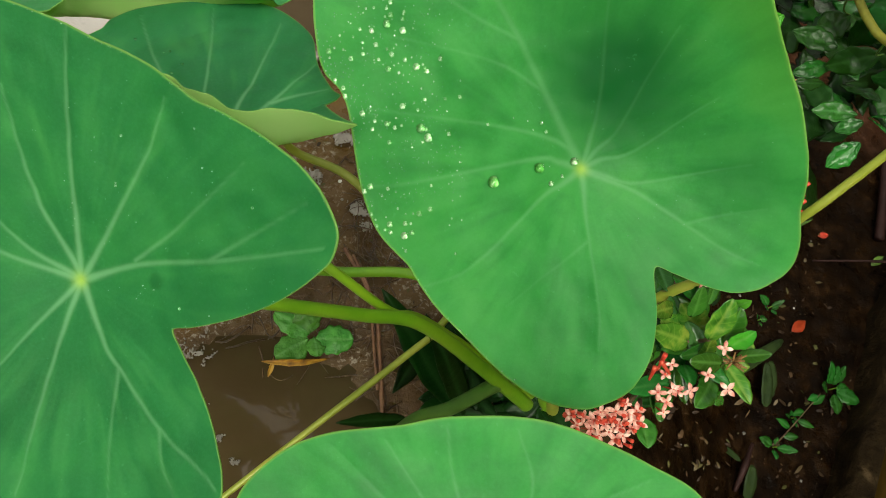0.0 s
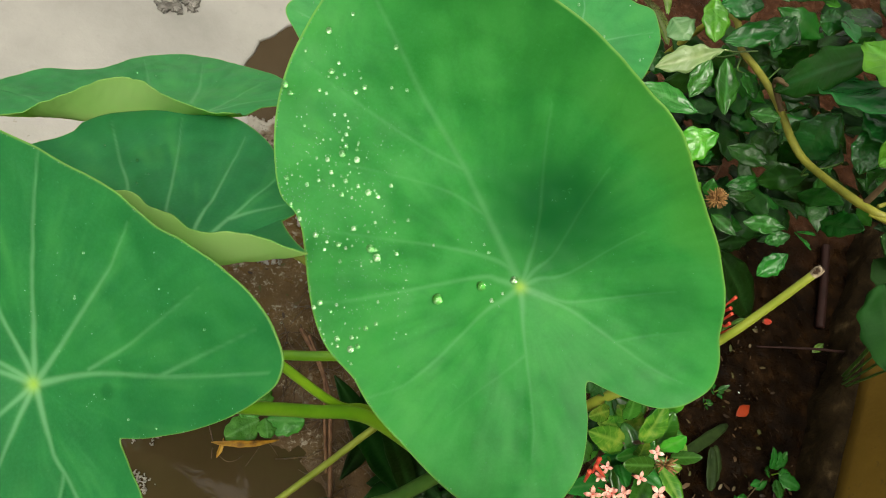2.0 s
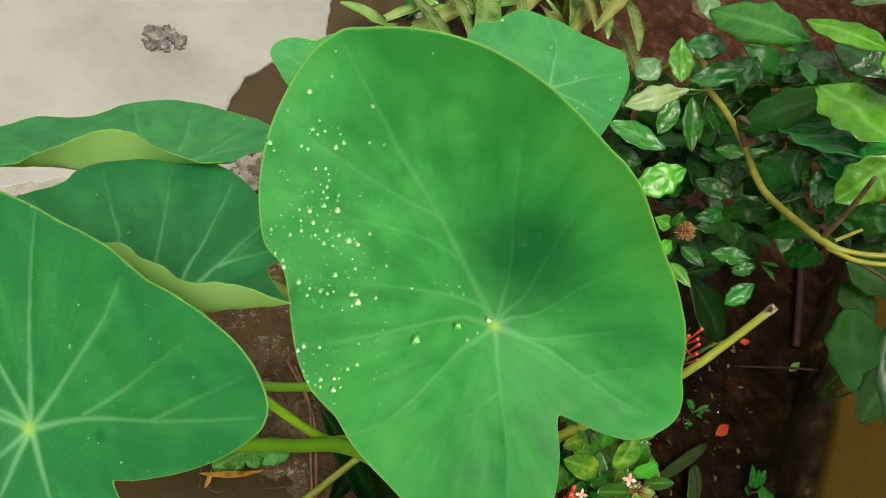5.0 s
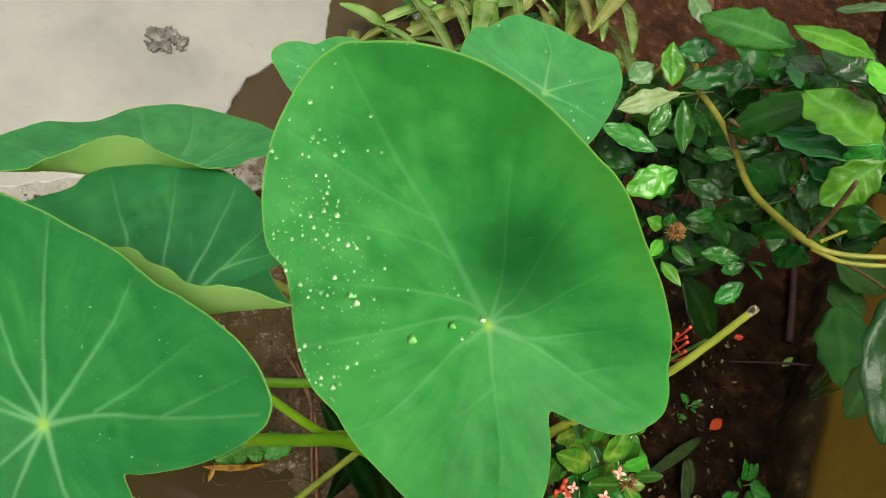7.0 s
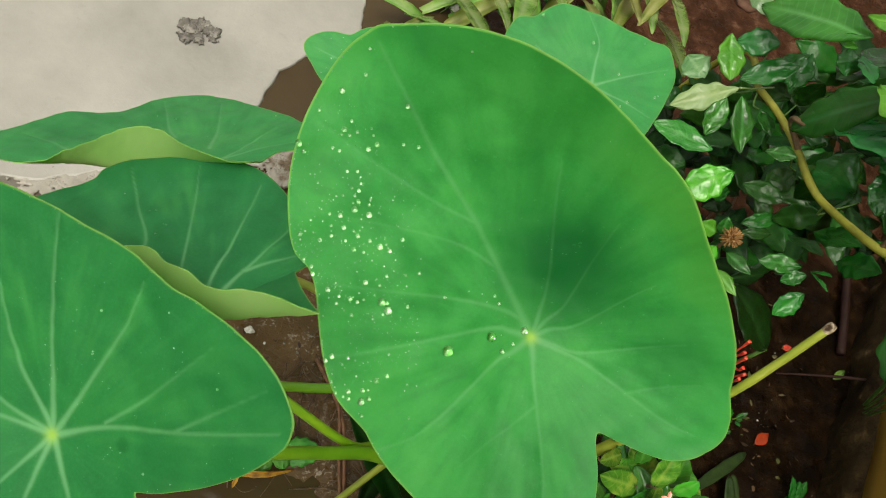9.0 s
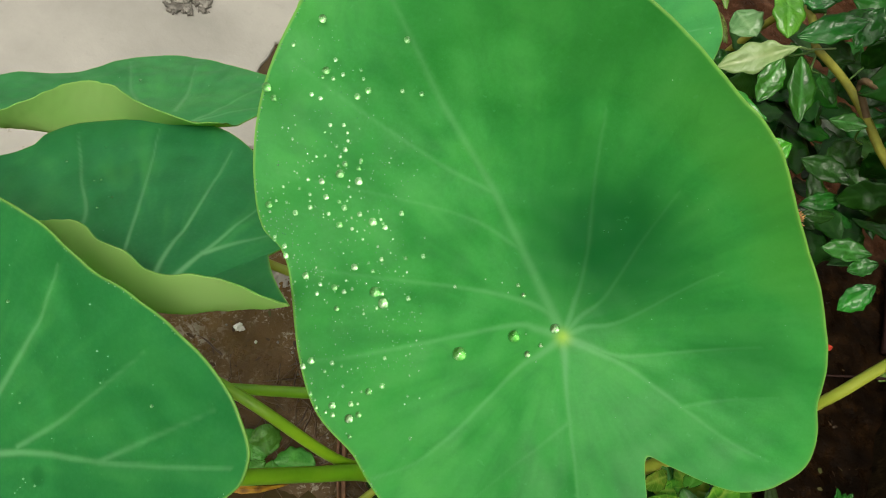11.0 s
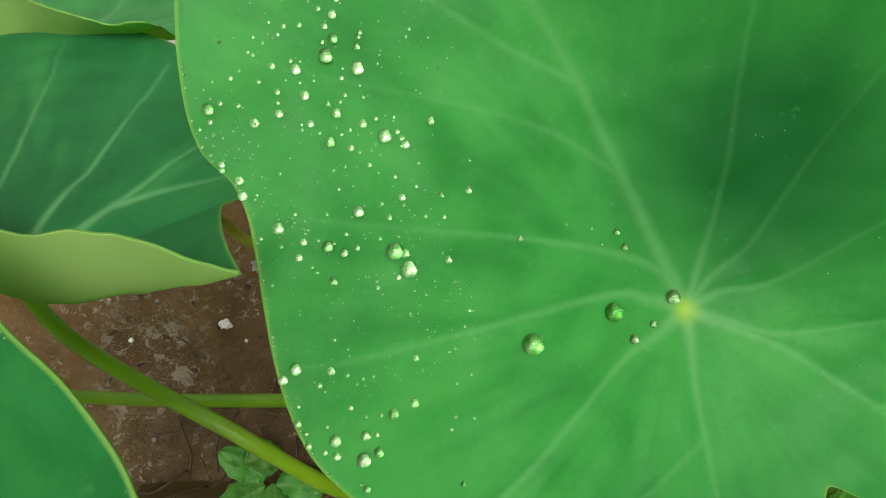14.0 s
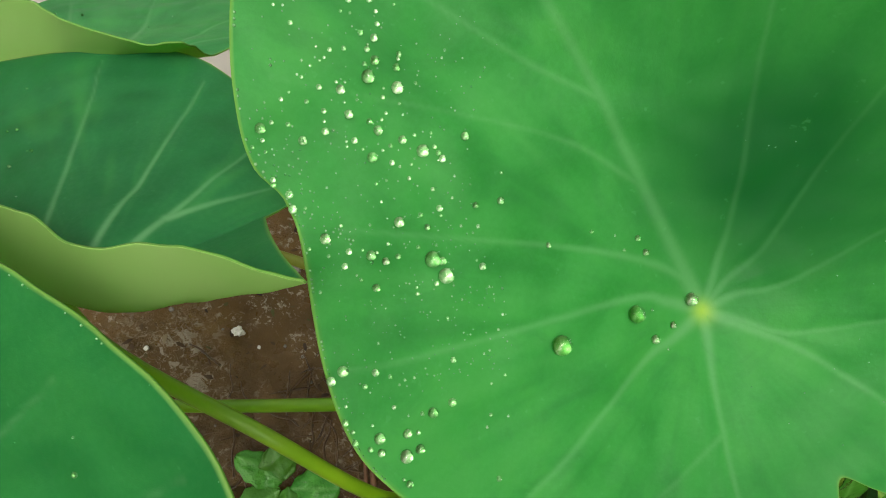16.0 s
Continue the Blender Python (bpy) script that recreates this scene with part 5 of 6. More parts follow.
for n in range(46):
    a, b = Vector(IXORA_LEAVES_A[r4.randrange(12)][:3]), Vector((IXORA_LEAVES_A + IXORA_LEAVES_B)[r4.randrange(20)][:3])
    c = a.lerp(b, r4.random()) + Vector((r4.uniform(-0.008, 0.012), r4.uniform(-0.008, 0.012), r4.uniform(-0.06, -0.012)))
    turn, length = r4.uniform(0, 6.28), r4.uniform(0.034, 0.05)
    t = c + Vector((math.cos(turn), math.sin(turn), r4.uniform(-0.2, 0.5))) * length
    leaf_part(ixora, (*c, *t, length * r4.uniform(0.4, 0.5)), (SHADED, IXORA_LEAF, GLOSSY, VARIEGATED, IXORA_LEAF)[n % 5], seed=n * 2.1, droop=0.14, fold=0.22, nu=13, nv=7, shape=0.55, up=(r4.uniform(-0.5, 0.2), r4.uniform(-0.7, 0), 1))
for n, row in enumerate((IXORA_LEAVES_A[0], IXORA_LEAVES_A[5], IXORA_LEAVES_A[8], IXORA_LEAVES_B[1], IXORA_LEAVES_B[3])):
    p = Vector(row[:3])
    tube("stem", [(0.47, 0.26, -0.06), Vector((0.46, 0.24, 0.15)) * 0.6 + p * 0.4 - Vector((0, 0, 0.03)), p], (0.005, 0.0035, 0.002), TWIG, ixora, sides=8)
tube("stem", [Vector(FLOWER_STEM[0]), Vector(FLOWER_STEM[1]), Vector((0.45, 0.22, 0.2)), (0.47, 0.26, -0.06)], (0.002, 0.0025, 0.0035, 0.005), TWIG, ixora, sides=8)


def star_flower(parent, centre, facing, size, turn, tubed):
    """Four pointed petals round a small mouth, on a slender red tube."""
    nor = Vector(facing).normalized()
    a = nor.orthogonal().normalized()
    b = nor.cross(a)
    verts, faces = [], []
    for k in range(4):
        q = turn + k * math.pi / 2
        d, s = a * math.cos(q) + b * math.sin(q), b * math.cos(q) - a * math.sin(q)
        o = len(verts)
        for u, w, h in ((0.05, 0.09, 0.0), (0.35, 0.24, 0.06), (0.7, 0.23, 0.07), (1.0, 0.02, -0.02)):
            for v in (-1, 0, 1):
                verts.append(Vector(centre) + size * (d * u + s * w * v + nor * (h - 0.05 * (v == 0))))
        faces += [(o + 3 * i + j, o + 3 * i + 3 + j, o + 3 * i + 4 + j, o + 3 * i + 1 + j) for i in range(3) for j in range(2)]
    flower = put("flower", meshed("flower", verts, faces, PETAL), parent)
    s = flower.modifiers.new("thickness", "SOLIDIFY")
    s.thickness = 0.0005
    if tubed:
        v, f = tube_data([Vector(centre), Vector(centre) - nor * 0.012 - Vector((0, 0, 0.006))], (0.0009, 0.0007), 6, 2)
        ob = new("flower_tube", meshed("flower_tube", v, f, RED))
        ob.parent = flower


for n, p in enumerate(FLOWERS_A + FLOWERS_B):
    face = (0.35 * math.sin(n * 2.7) - 0.2, -0.5 + 0.3 * math.cos(n * 1.9), 1)
    star_flower(ixora, p, face, 0.0077 + 0.0014 * math.sin(n * 5.1), n * 1.1, n < 30)
for n in range(0, len(RED_BUDS_B), 2):
    tube("bud", [RED_BUDS_B[n], RED_BUDS_B[n + 1]], (0.0012, 0.0024), RED, ixora, "red unopened bud", 8)
for n in range(34):
    c = Vector(FLOWERS_A[(n * 5) % 17]) + Vector((0.006 * math.sin(n * 3), 0.006 * math.cos(n * 4), -0.006))
    tube("bud", [c, c + Vector((0.003 * math.sin(n), -0.004, 0.01))], (0.0009, 0.0019), RED, ixora, "red unopened bud", 8)
bristle_head(ixora, DRY_HEAD, 0.013, 22, DRY, label="dried brown flower remains", seed=8)
budded_b = thing("ixora_shrub", "ixora shoot with slender red flower buds", "shrub", (0.62, 0.42, -0.1))
tube("stem", [(0.62, 0.42, -0.13), (0.55, 0.38, 0.2), RED_BUDS[0]], (0.004, 0.003, 0.0015), TWIG, budded_b)
for n in range(0, len(RED_BUDS), 2):
    tube("bud", [RED_BUDS[0] if n % 4 else RED_BUDS[n], Vector(RED_BUDS[n]).lerp(Vector(RED_BUDS[n + 1]), 0.6), RED_BUDS[n + 1]], (0.0008, 0.0011, 0.0020), RED, budded_b, "slender red bud", 8)

# ---- wet leaves by the wall, strap plants, dark blades at the taro's foot ----
climber = thing("creeper", "broad-leaved plant growing against the yellow wall", "plant", (1.32, 0.50, -0.28))
for n, row in enumerate(WALL_LEAVES):
    leaf_part(climber, row, (WET_BROAD, WALL_LEAF, WALL_LEAF, WALL_LEAF, WALL_LEAF)[n], seed=n * 3.1, droop=0.1, ripple=0.012, nu=41, nv=9, shape=0.7, up=(-0.5, -0.3, 1))
    p = Vector(row[:3])
    tube("stem", [(1.32, 0.50, -0.3), Vector((1.32, 0.50, -0.1)).lerp(p, 0.5), p], (0.0026, 0.0024, 0.0018), SHADE_STEM, climber, sides=8)
YELLOWED = shrub_leaf_material("yellowed_strap_leaf", [(0.3, (0.11, 0.16, 0.02)), (0.5, (0.21, 0.24, 0.04)), (0.7, (0.33, 0.34, 0.12))], (0.45, 0.45, 0.2), 0.4, (0.3, 0.35, 0.05), 16, ribs=0.0)
straps = thing("strap_plant", "clump of long streaked strap leaves", "plant", (0.35, 1.05, 0.0))
for n, row in enumerate(STRAPS):
    leaf_part(straps, row, YELLOWED if n % 5 == 4 or n >= len(STRAPS) - 3 else STRAP, seed=n * 1.9, droop=0.12, fold=0.2, nu=17, nv=5, shape=0.55)
r7 = random.Random(11)
for n in range(60):
    a = (r7.uniform(0.12, 0.62), r7.uniform(1.0, 1.35), 0.0)
    b = (a[0] + r7.uniform(-0.12, 0.12), a[1] + r7.uniform(-0.12, 0.1), r7.uniform(0.05, 0.18))
    leaf_part(straps, (*a, *b, r7.uniform(0.018, 0.040)), (STRAP, GLOSSY, STRAP, YELLOWED, STRAP)[n % 5], seed=n * 2.9, droop=0.4, fold=0.25, nu=11, nv=5, shape=0.55)
blades = thing("strap_plant", "dark wet lance-shaped leaves at the taro's foot, many added for shade", "plant", (0.27, 0.20, 0.0))
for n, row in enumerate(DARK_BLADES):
    leaf_part(blades, row, SHADED, seed=n * 1.1, droop=0.1, fold=0.2, nu=17, nv=7, shape=0.8)
# low near-black blades added to stand for the shade under the stalks
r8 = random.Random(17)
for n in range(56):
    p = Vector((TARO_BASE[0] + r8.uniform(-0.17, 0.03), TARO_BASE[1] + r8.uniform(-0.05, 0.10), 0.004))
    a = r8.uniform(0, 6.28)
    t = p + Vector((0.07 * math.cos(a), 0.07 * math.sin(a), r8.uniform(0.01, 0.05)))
    leaf_part(blades, (*p, *t, r8.uniform(0.022, 0.042)), SHADED, seed=n * 1.3, droop=0.2, fold=0.2, nu=13, nv=5, shape=0.7)

# ---- litter on the ground ----
WOOD = plain("wet_stick_bark", [(0.3, (0.09, 0.04, 0.02)), (0.7, (0.20, 0.10, 0.05))], 80, 0.45, 0.4, 0.4, 200)
DEAD = plain("yellow_dead_leaf", [(0.35, (0.10, 0.045, 0.008)), (0.5, (0.30, 0.15, 0.012)), (0.62, (0.42, 0.24, 0.02))], 60, 0.4, 0.4, 0.2)
ORANGE = plain("orange_petal", [(0.3, (0.26, 0.025, 0.005)), (0.7, (0.38, 0.050, 0.010))], 90, 0.45, 0.4)
CHALK = plain("white_chip", [(0.3, (0.55, 0.54, 0.50)), (0.7, (0.75, 0.74, 0.70))], 90, 0.6, 0.3, 0.3)
CLAY = plain("grey_clay", [(0.3, (0.12, 0.112, 0.10)), (0.7, (0.30, 0.28, 0.25))], 70, 0.6, 0.3, 0.8, 160, dist=0.004)

for pts, w in ((STICK, 0.0032), (STICK_B, 0.0022)):
    s = tube("stick", pts, [w] * len(pts), WOOD)
    tagged(s, "long wet reddish-brown stick on the mud", "stick")
STRAW = plain("rotten_straw", [(0.35, (0.03, 0.014, 0.005)), (0.6, (0.08, 0.042, 0.014)), (0.75, (0.22, 0.15, 0.07))], 60, 0.35, 0.5)
weed = thing("rosette_weed", "small rosette weed with round crinkled leaves", "plant", ROSETTE)
for n, row in enumerate(ROSETTE_LEAVES):
    leaf_part(weed, row, ROSE, seed=n * 2.2, droop=0.25, ripple=0.015, fold=-0.08, nu=25, nv=13, shape=0.5)
dead = thing("dead_leaf", "curled yellow dead leaf lying in the puddle", "leaf", DEAD_LEAF[0])
for n, line in enumerate(DEAD_CURLS):
    if n == 0:
        for k, (a, c) in enumerate(((line[0], line[1]), (line[1], line[4]))):
            a, c = Vector(a), Vector(c)
            leaf_part(dead, (*(a - (c - a) * 0.25), *(c + (c - a) * 0.25), 0.006 + 0.004 * k), DEAD, "blade", seed=k * 1.7, droop=0.3, ripple=0.05, fold=0.5, nu=11, nv=7, up=(0.2, -0.6, 0.7))
    else:
        tube("curled_edge", line, [0.0005] * len(line), STRAW, dead, "", 6)


def lying(name, label, category, at, length, width, turn, mat, curl=0.2):
    root = thing(name, label, category, at)
    d = Vector((math.cos(turn), math.sin(turn), 0.05)) * length * 0.5
    a, b = Vector(at) - d, Vector(at) + d
    leaf_part(root, (*a, *b, width), mat, "blade", seed=turn * 3, droop=curl, fold=0.2, nu=11, nv=7)
    return root


lying("petal", "fallen orange petal on dark mud", "petal", ORANGE_PETAL, 0.048, 0.024, 0.6, ORANGE)
lying("petal", "fallen pink flower on dark mud", "petal", PINK_PETAL, 0.03, 0.016, 0.2, RED)
lying("dead_leaf", "small yellow fallen leaf by the wall", "leaf", YELLOW_LEAF, 0.05, 0.018, 0.6, STRAP)
PURPLE = plain("old_purple_brown_board", [(0.3, (0.018, 0.007, 0.0055)), (0.7, (0.040, 0.017, 0.014))], 25, 0.6, 0.2, 0.4)
tagged(tube("twig", [TWIG_GROUND[0], Vector(TWIG_GROUND[0]).lerp(Vector(TWIG_GROUND[1]), 0.5) + Vector((0, 0, 0.012)), TWIG_GROUND[1]], (0.002, 0.003, 0.004), PURPLE), "dark wet twig leaning on the wall foot", "twig")
tagged(tube("stake", STAKE, (0.011, 0.0105, 0.010), PURPLE, sides=6), "old purple-brown wooden stake lying by the wall", "stake")
r6 = random.Random(9)
for spot, size, count in ((WEED_A, 0.055, 7), (WEED_B, 0.03, 5), (WEED_C, 0.022, 5), (SEED_STEM[0], 0.03, 4), (Vector(WEED_B) + Vector((-0.03, -0.03, 0)), 0.02, 4)):
    w = thing("weed", "small green weed seedling in the mud", "plant", spot, "seedlings in the mud bed")
    for n in range(count):
        a = n * 2.4 + r6.uniform(-0.5, 0.5)
        k = size * r6.uniform(0.55, 1.15)
        c = Vector(spot) + Vector((math.cos(a), math.sin(a), 0.6)) * size * 0.2
        t = Vector(spot) + Vector((math.cos(a) * k, math.sin(a) * k, size * r6.uniform(0.1, 0.9)))
        leaf_part(w, (*c, *t, k * r6.uniform(0.45, 0.7)), GLOSSY, seed=n * 1.3, droop=0.3, ripple=0.06, nu=13, nv=7, shape=0.7)
    tube("stem", [spot, Vector(spot) + Vector((0, 0, size * 0.4))], (0.0015, 0.001), PETIOLE, w, sides=6)
creep = thing("weed", "thin trailing weed stem with a few small leaves", "plant", SEED_STEM[0])
tube("stem", SEED_STEM, (0.0016, 0.0014, 0.001), TWIG, creep, sides=6)
for n in range(6):
    p = Vector(SEED_STEM[0]).lerp(Vector(SEED_STEM[2]), 0.2 + 0.15 * n)
    t = p + Vector((0.03 * (-1) ** n, 0.018 * math.sin(n * 2), 0.01))
    leaf_part(creep, (*p, *t, 0.016), GLOSSY, seed=n * 3.3, droop=0.3, nu=9, nv=5)
DULL = plain("dull_green_blade", [(0.3, (0.012, 0.028, 0.006)), (0.7, (0.03, 0.055, 0.012))], 40, 0.6, 0.2, 0.2)
for n, row in enumerate(BED_BLADES):
    sprig = thing("grass_blade", "dull green fallen blade lying on the dark bed", "leaf", row[:3], "fallen blades on the bed")
    leaf_part(sprig, row, DULL, "blade", seed=n * 1.9, droop=0.1, fold=0.15, nu=13, nv=5, shape=0.4)
lying("dead_leaf", "small pale yellow-green fallen leaf on dark mud", "leaf", POD, 0.034, 0.014, 0.1, STRAP)
tagged(tube("twig", PURPLE_TWIG, (0.004, 0.0065, 0.003), PURPLE, sides=8), "purple-brown dead stalk lying on the mud", "twig")
dim = thing("taro_plant", "young dark taro leaf low behind the cut stalk", "plant", (*DIM_LEAF[0][:2], -0.2))
leaf_part(dim, (*DIM_LEAF[0], *DIM_LEAF[1], 0.075), SHADED, seed=8, droop=0.1, nu=17, nv=9, shape=0.7)
tube("stem", [(*DIM_LEAF[0][:2], -0.22), Vector(DIM_LEAF[0])], (0.004, 0.003), SHADE_STEM, dim, sides=8)


def fibres(name, label, spots, seed):
    """Rotten roots and stalks strewn on the mud, past counting."""
    r = random.Random(seed)
    verts, faces = [], []
    for x, y, sx, sy, count, reach in spots:
        for n in range(count):
            px, py, a = r.gauss(x, sx), r.gauss(y, sy), r.uniform(0, 6.28)
            pts = []
            for k in range(4):
                pts.append((px, py, float(ground_z(px, py)) + r.uniform(0.004, 0.012)))
                step = reach * r.uniform(0.2, 0.5)
                a += r.uniform(-0.6, 0.6)
                px, py = px + math.cos(a) * step, py + math.sin(a) * step
            w = r.uniform(0.0005, 0.0014)
            v, f = tube_data(pts, [w, w, w, w * 0.6], 5, 3)
            faces += [tuple(i + len(verts) for i in q) for q in f]
            verts += list(v)
    tagged(put(name, meshed(name, verts, faces, STRAW)), label, "litter", kind="stuff")


fibres("litter", "rotten brown roots and stalks strewn on the mud", [(0.125, 0.42, 0.03, 0.06, 90, 0.040), (-0.01, 0.30, 0.05, 0.03, 22, 0.05), (0.07, 0.33, 0.04, 0.03, 30, 0.04), (0.17, 0.20, 0.05, 0.08, 60, 0.05)], 31)


DEBRIS, n_deb, l_deb, b_deb = material("plant_debris", 0.55, 0.3)
island = n_deb.new("ShaderNodeNewGeometry")
l_deb.new(ramp(DEBRIS, island.outputs["Random Per Island"], [(0.0, (0.018, 0.009, 0.004)), (0.35, (0.05, 0.026, 0.010)), (0.6, (0.10, 0.058, 0.024)), (0.8, (0.06, 0.075, 0.015)), (0.93, (0.09, 0.06, 0.025)), (1.0, (0.18, 0.14, 0.08))]), b_deb.inputs["Base Color"])


def flakes(name, label, zones, seed):
    """Scraps of dead leaves and grit, bent and lying loose, past counting."""
    r = random.Random(seed)
    verts, faces = [], []
    for x0, x1, y0, y1, count, small, large in zones:
        for n in range(count):
            x, y, a, s = r.uniform(x0, x1), r.uniform(y0, y1), r.uniform(0, 6.28), r.uniform(small, large)
            d, e = Vector((math.cos(a), math.sin(a), r.uniform(-0.3, 0.3))) * s, Vector((-math.sin(a), math.cos(a), r.uniform(-0.3, 0.3))) * s * r.uniform(0.2, 0.6)
            c = Vector((x, y, float(ground_z(x, y)) + 0.006))
            o = len(verts)
            for u, v, h in ((-1, 0, 0), (-0.3, -1, 0.12), (0.6, -0.7, 0.05), (1, 0.1, 0), (0.4, 0.9, 0.1), (-0.5, 0.7, 0.12), (0, 0, 0.25)):
                p = c + d * u * r.uniform(0.8, 1.2) + e * v * r.uniform(0.7, 1.2)
                verts.append((p.x, p.y, p.z + h * s))
            faces += [(o + i, o + (i + 1) % 6, o + 6) for i in range(6)]
    tagged(put(name, meshed(name, verts, faces, DEBRIS)), label, "litter", kind="stuff")


flakes("litter", "scraps of dead leaves and grit on the dark bed", [(0.45, 1.15, -0.05, 0.85, 520, 0.002, 0.009), (0.5, 1.1, 0.0, 0.6, 22, 0.006, 0.014), (-0.15, 0.25, 0.25, 0.6, 200, 0.0015, 0.006)], 53)


def lump(name, label, category, at, size, mat, seed, group="", flat=0.6, rag=1.0):
    bm = bmesh.new()
    bmesh.ops.create_icosphere(bm, subdivisions=4 if rag > 1 else 3, radius=1)
    for v in bm.verts:
        k = 1 + rag * (0.35 * noise.noise(v.co * 1.5 + Vector((seed, 0, 0))) + 0.18 * noise.noise(v.co * 4 + Vector((0, seed, 0))))
        v.co = Vector((v.co.x * k, v.co.y * k, v.co.z * k * flat)) * size + Vector(at)
    me = bpy.data.meshes.new(name)
    bm.to_mesh(me)
    bm.free()
    me.materials.append(mat)
    me.shade_smooth()
    return tagged(put(name, me), label, category, group)


r9 = random.Random(21)
PIT = plain("dark_cavity_fill", [(0.3, (0.05, 0.045, 0.038)), (0.7, (0.16, 0.147, 0.128))], 90, 0.5, 0.4, 0.8, 160)
for n in range(9):
    a9, k9 = r9.uniform(0, 6.28), r9.random() ** 0.6
    p = Vector(HOLE) + Vector((0.036 * k9 * math.cos(a9), 0.028 * k9 * math.sin(a9), 0.002))
    lump("clay_clod", "grey clay clod pushed up through the cement", "clod", p, r9.uniform(0.004, 0.008), CLAY, n * 3.3, "clods in the cement", 0.4, 1.7)
for n, p in enumerate(SCRAPS):
    lump("paper_scrap", "crumpled dirty white scrap among the strap leaves", "scrap", p, 0.011 - 0.002 * n, CHALK, n * 4.1, "white scraps among the leaves", 0.7, 2.4)
STONE = plain("reddish_stone", [(0.3, (0.10, 0.05, 0.032)), (0.7, (0.20, 0.11, 0.075))], 30, 0.5, 0.4, 0.5)
lump("stone", "rounded reddish stone half sunk in the earth", "stone", STONE_AT, 0.045, STONE, 3, flat=0.6)
lump("white_chip", "small white chip lying in the mud", "chip", SPECK, 0.0055, CHALK, 2, flat=0.3, rag=2.2)
for n in range(60):
    x, y = (r9.uniform(-0.15, 0.2), r9.uniform(0.28, 0.62)) if n < 40 else (r9.uniform(0.6, 1.25), r9.uniform(0.1, 0.8))
    lump("pebble", "small wet stone chip in the mud", "pebble", (x, y, float(ground_z(x, y)) + 0.002), r9.uniform(0.0012, 0.0032), CHALK if n % 9 == 0 else CLAY, n * 1.9, "stone chips in the mud")

CRUST = plain("pale_wet_crust", [(0.34, (0.10, 0.072, 0.045)), (0.41, (0.23, 0.21, 0.18)), (0.7, (0.30, 0.28, 0.25))], 20, 0.5, 0.3, 0.2, 160)


def crust(at, size, seed, mat=None, name="pale_patch", label="thin pale ragged crust of wet cement, lacy where it draws puddle reflections", category="cement patch", group="cement remnants on the mud", thick=0.006, lace=0.0):
    """A ragged flake of cement slurry, holed and broken at its rim; laced, it draws pale reflections on the puddle."""
    verts, index, faces = [], {}, []
    cells = 56 if lace else 34
    step = 2.6 * size / cells
    for j in range(cells):
        for i in range(cells):
            u, v = (i + 0.5) / cells * 2 - 1, (j + 0.5) / cells * 2 - 1
            k = noise.fractal(Vector((u * 2.2 + seed, v * 2.2, seed)), 0.6, 2.2, 5)
            if math.hypot(u * 1.2, v * 1.5) + 0.55 * k > 0.62:
                continue
            if lace and abs(noise.fractal(Vector((u * 3.1 + seed, v * 3.1, seed + 3)), 0.7, 2.1, 4)) > lace:
                continue
            quad = []
            for a, b in ((i, j), (i + 1, j), (i + 1, j + 1), (i, j + 1)):
                if (a, b) not in index:
                    index[a, b] = len(verts)
                    x, y = at[0] + (a - cells / 2) * step, at[1] + (b - cells / 2) * step
                    x, y = x + 0.4 * step * noise.noise(Vector((a * 0.9, b * 0.9, seed))), y + 0.4 * step * noise.noise(Vector((a * 0.9, b * 0.9, seed + 5)))
                    verts.append((x, y, at[2] + 0.0025 * noise.noise(Vector((a * 0.35, b * 0.35, seed)))))
                quad.append(index[a, b])
            faces.append(tuple(quad))
    ob = tagged(put(name, meshed(name, verts, faces, mat or CRUST)), label, category, group)
    s = ob.modifiers.new("thickness", "SOLIDIFY")
    s.thickness, s.offset = thick, -1


# dark flakes laid flat in place of the shaded cracks and cavities
for n, (dx, dy, r) in enumerate(((-0.016, 0.010, 0.026), (0.020, 0.008, 0.022), (-0.004, -0.016, 0.024), (0.004, 0.020, 0.016), (0.030, -0.006, 0.014))):
    crust((HOLE[0] + dx, HOLE[1] + dy, HOLE[2] + 0.0035), r, n * 6.1 + 1, PIT, "cavity_shade", "dark ragged flakes painted as shade in the cement's cavities", "clay", "clay smears in the cement", 0.004)
EDGE_CRUSTS = [(-0.376, 0.624, 0.045), (-0.346, 0.631, 0.050), (-0.314, 0.633, 0.045), (-0.288, 0.642, 0.035), (-0.365, 0.600, 0.040), (-0.325, 0.611, 0.035), (-0.045, 0.706, 0.030), (-0.023, 0.724, 0.035), (-0.022, 0.690, 0.030), (-0.004, 0.714, 0.030)]
for n, (x, y, r) in enumerate(EDGE_CRUSTS):
    crust((x, y, 0.0185), r, n * 4.3 + 2)
for n, (x, y, z, r) in enumerate(PATCHES):
    if n in (8, 9, 10, 11):
        continue
    # n 4 and 7 draw the puddle's pale swirl of reflected sky
    crust((x, y, max(float(ground_z(x, y)) + 0.007, -0.001)), r * (0.7 if n in (5, 6) else 1.2 if n < 12 else 1.4), n * 5.7, thick=0.002 if n < 12 else 0.006, lace=0.16 if 4 <= n < 12 else 0.0)

# ---- rain beads on the leaves ----
m_bead, n_bead, l_bead, b_bead = material("rain_water", 0.0, 0.5)
b_bead.inputs["Transmission Weight"].default_value, b_bead.inputs["IOR"].default_value = 1.0, 1.33
b_bead.inputs["Base Color"].default_value = (1.0, 1.0, 1.0, 1)
see_through = n_bead.new("ShaderNodeBsdfTransparent")
clear = n_bead.new("ShaderNodeMixShader")
clear.inputs[0].default_value = 0.8
l_bead.new(see_through.outputs[0], clear.inputs[1])
l_bead.new(b_bead.outputs[0], clear.inputs[2])
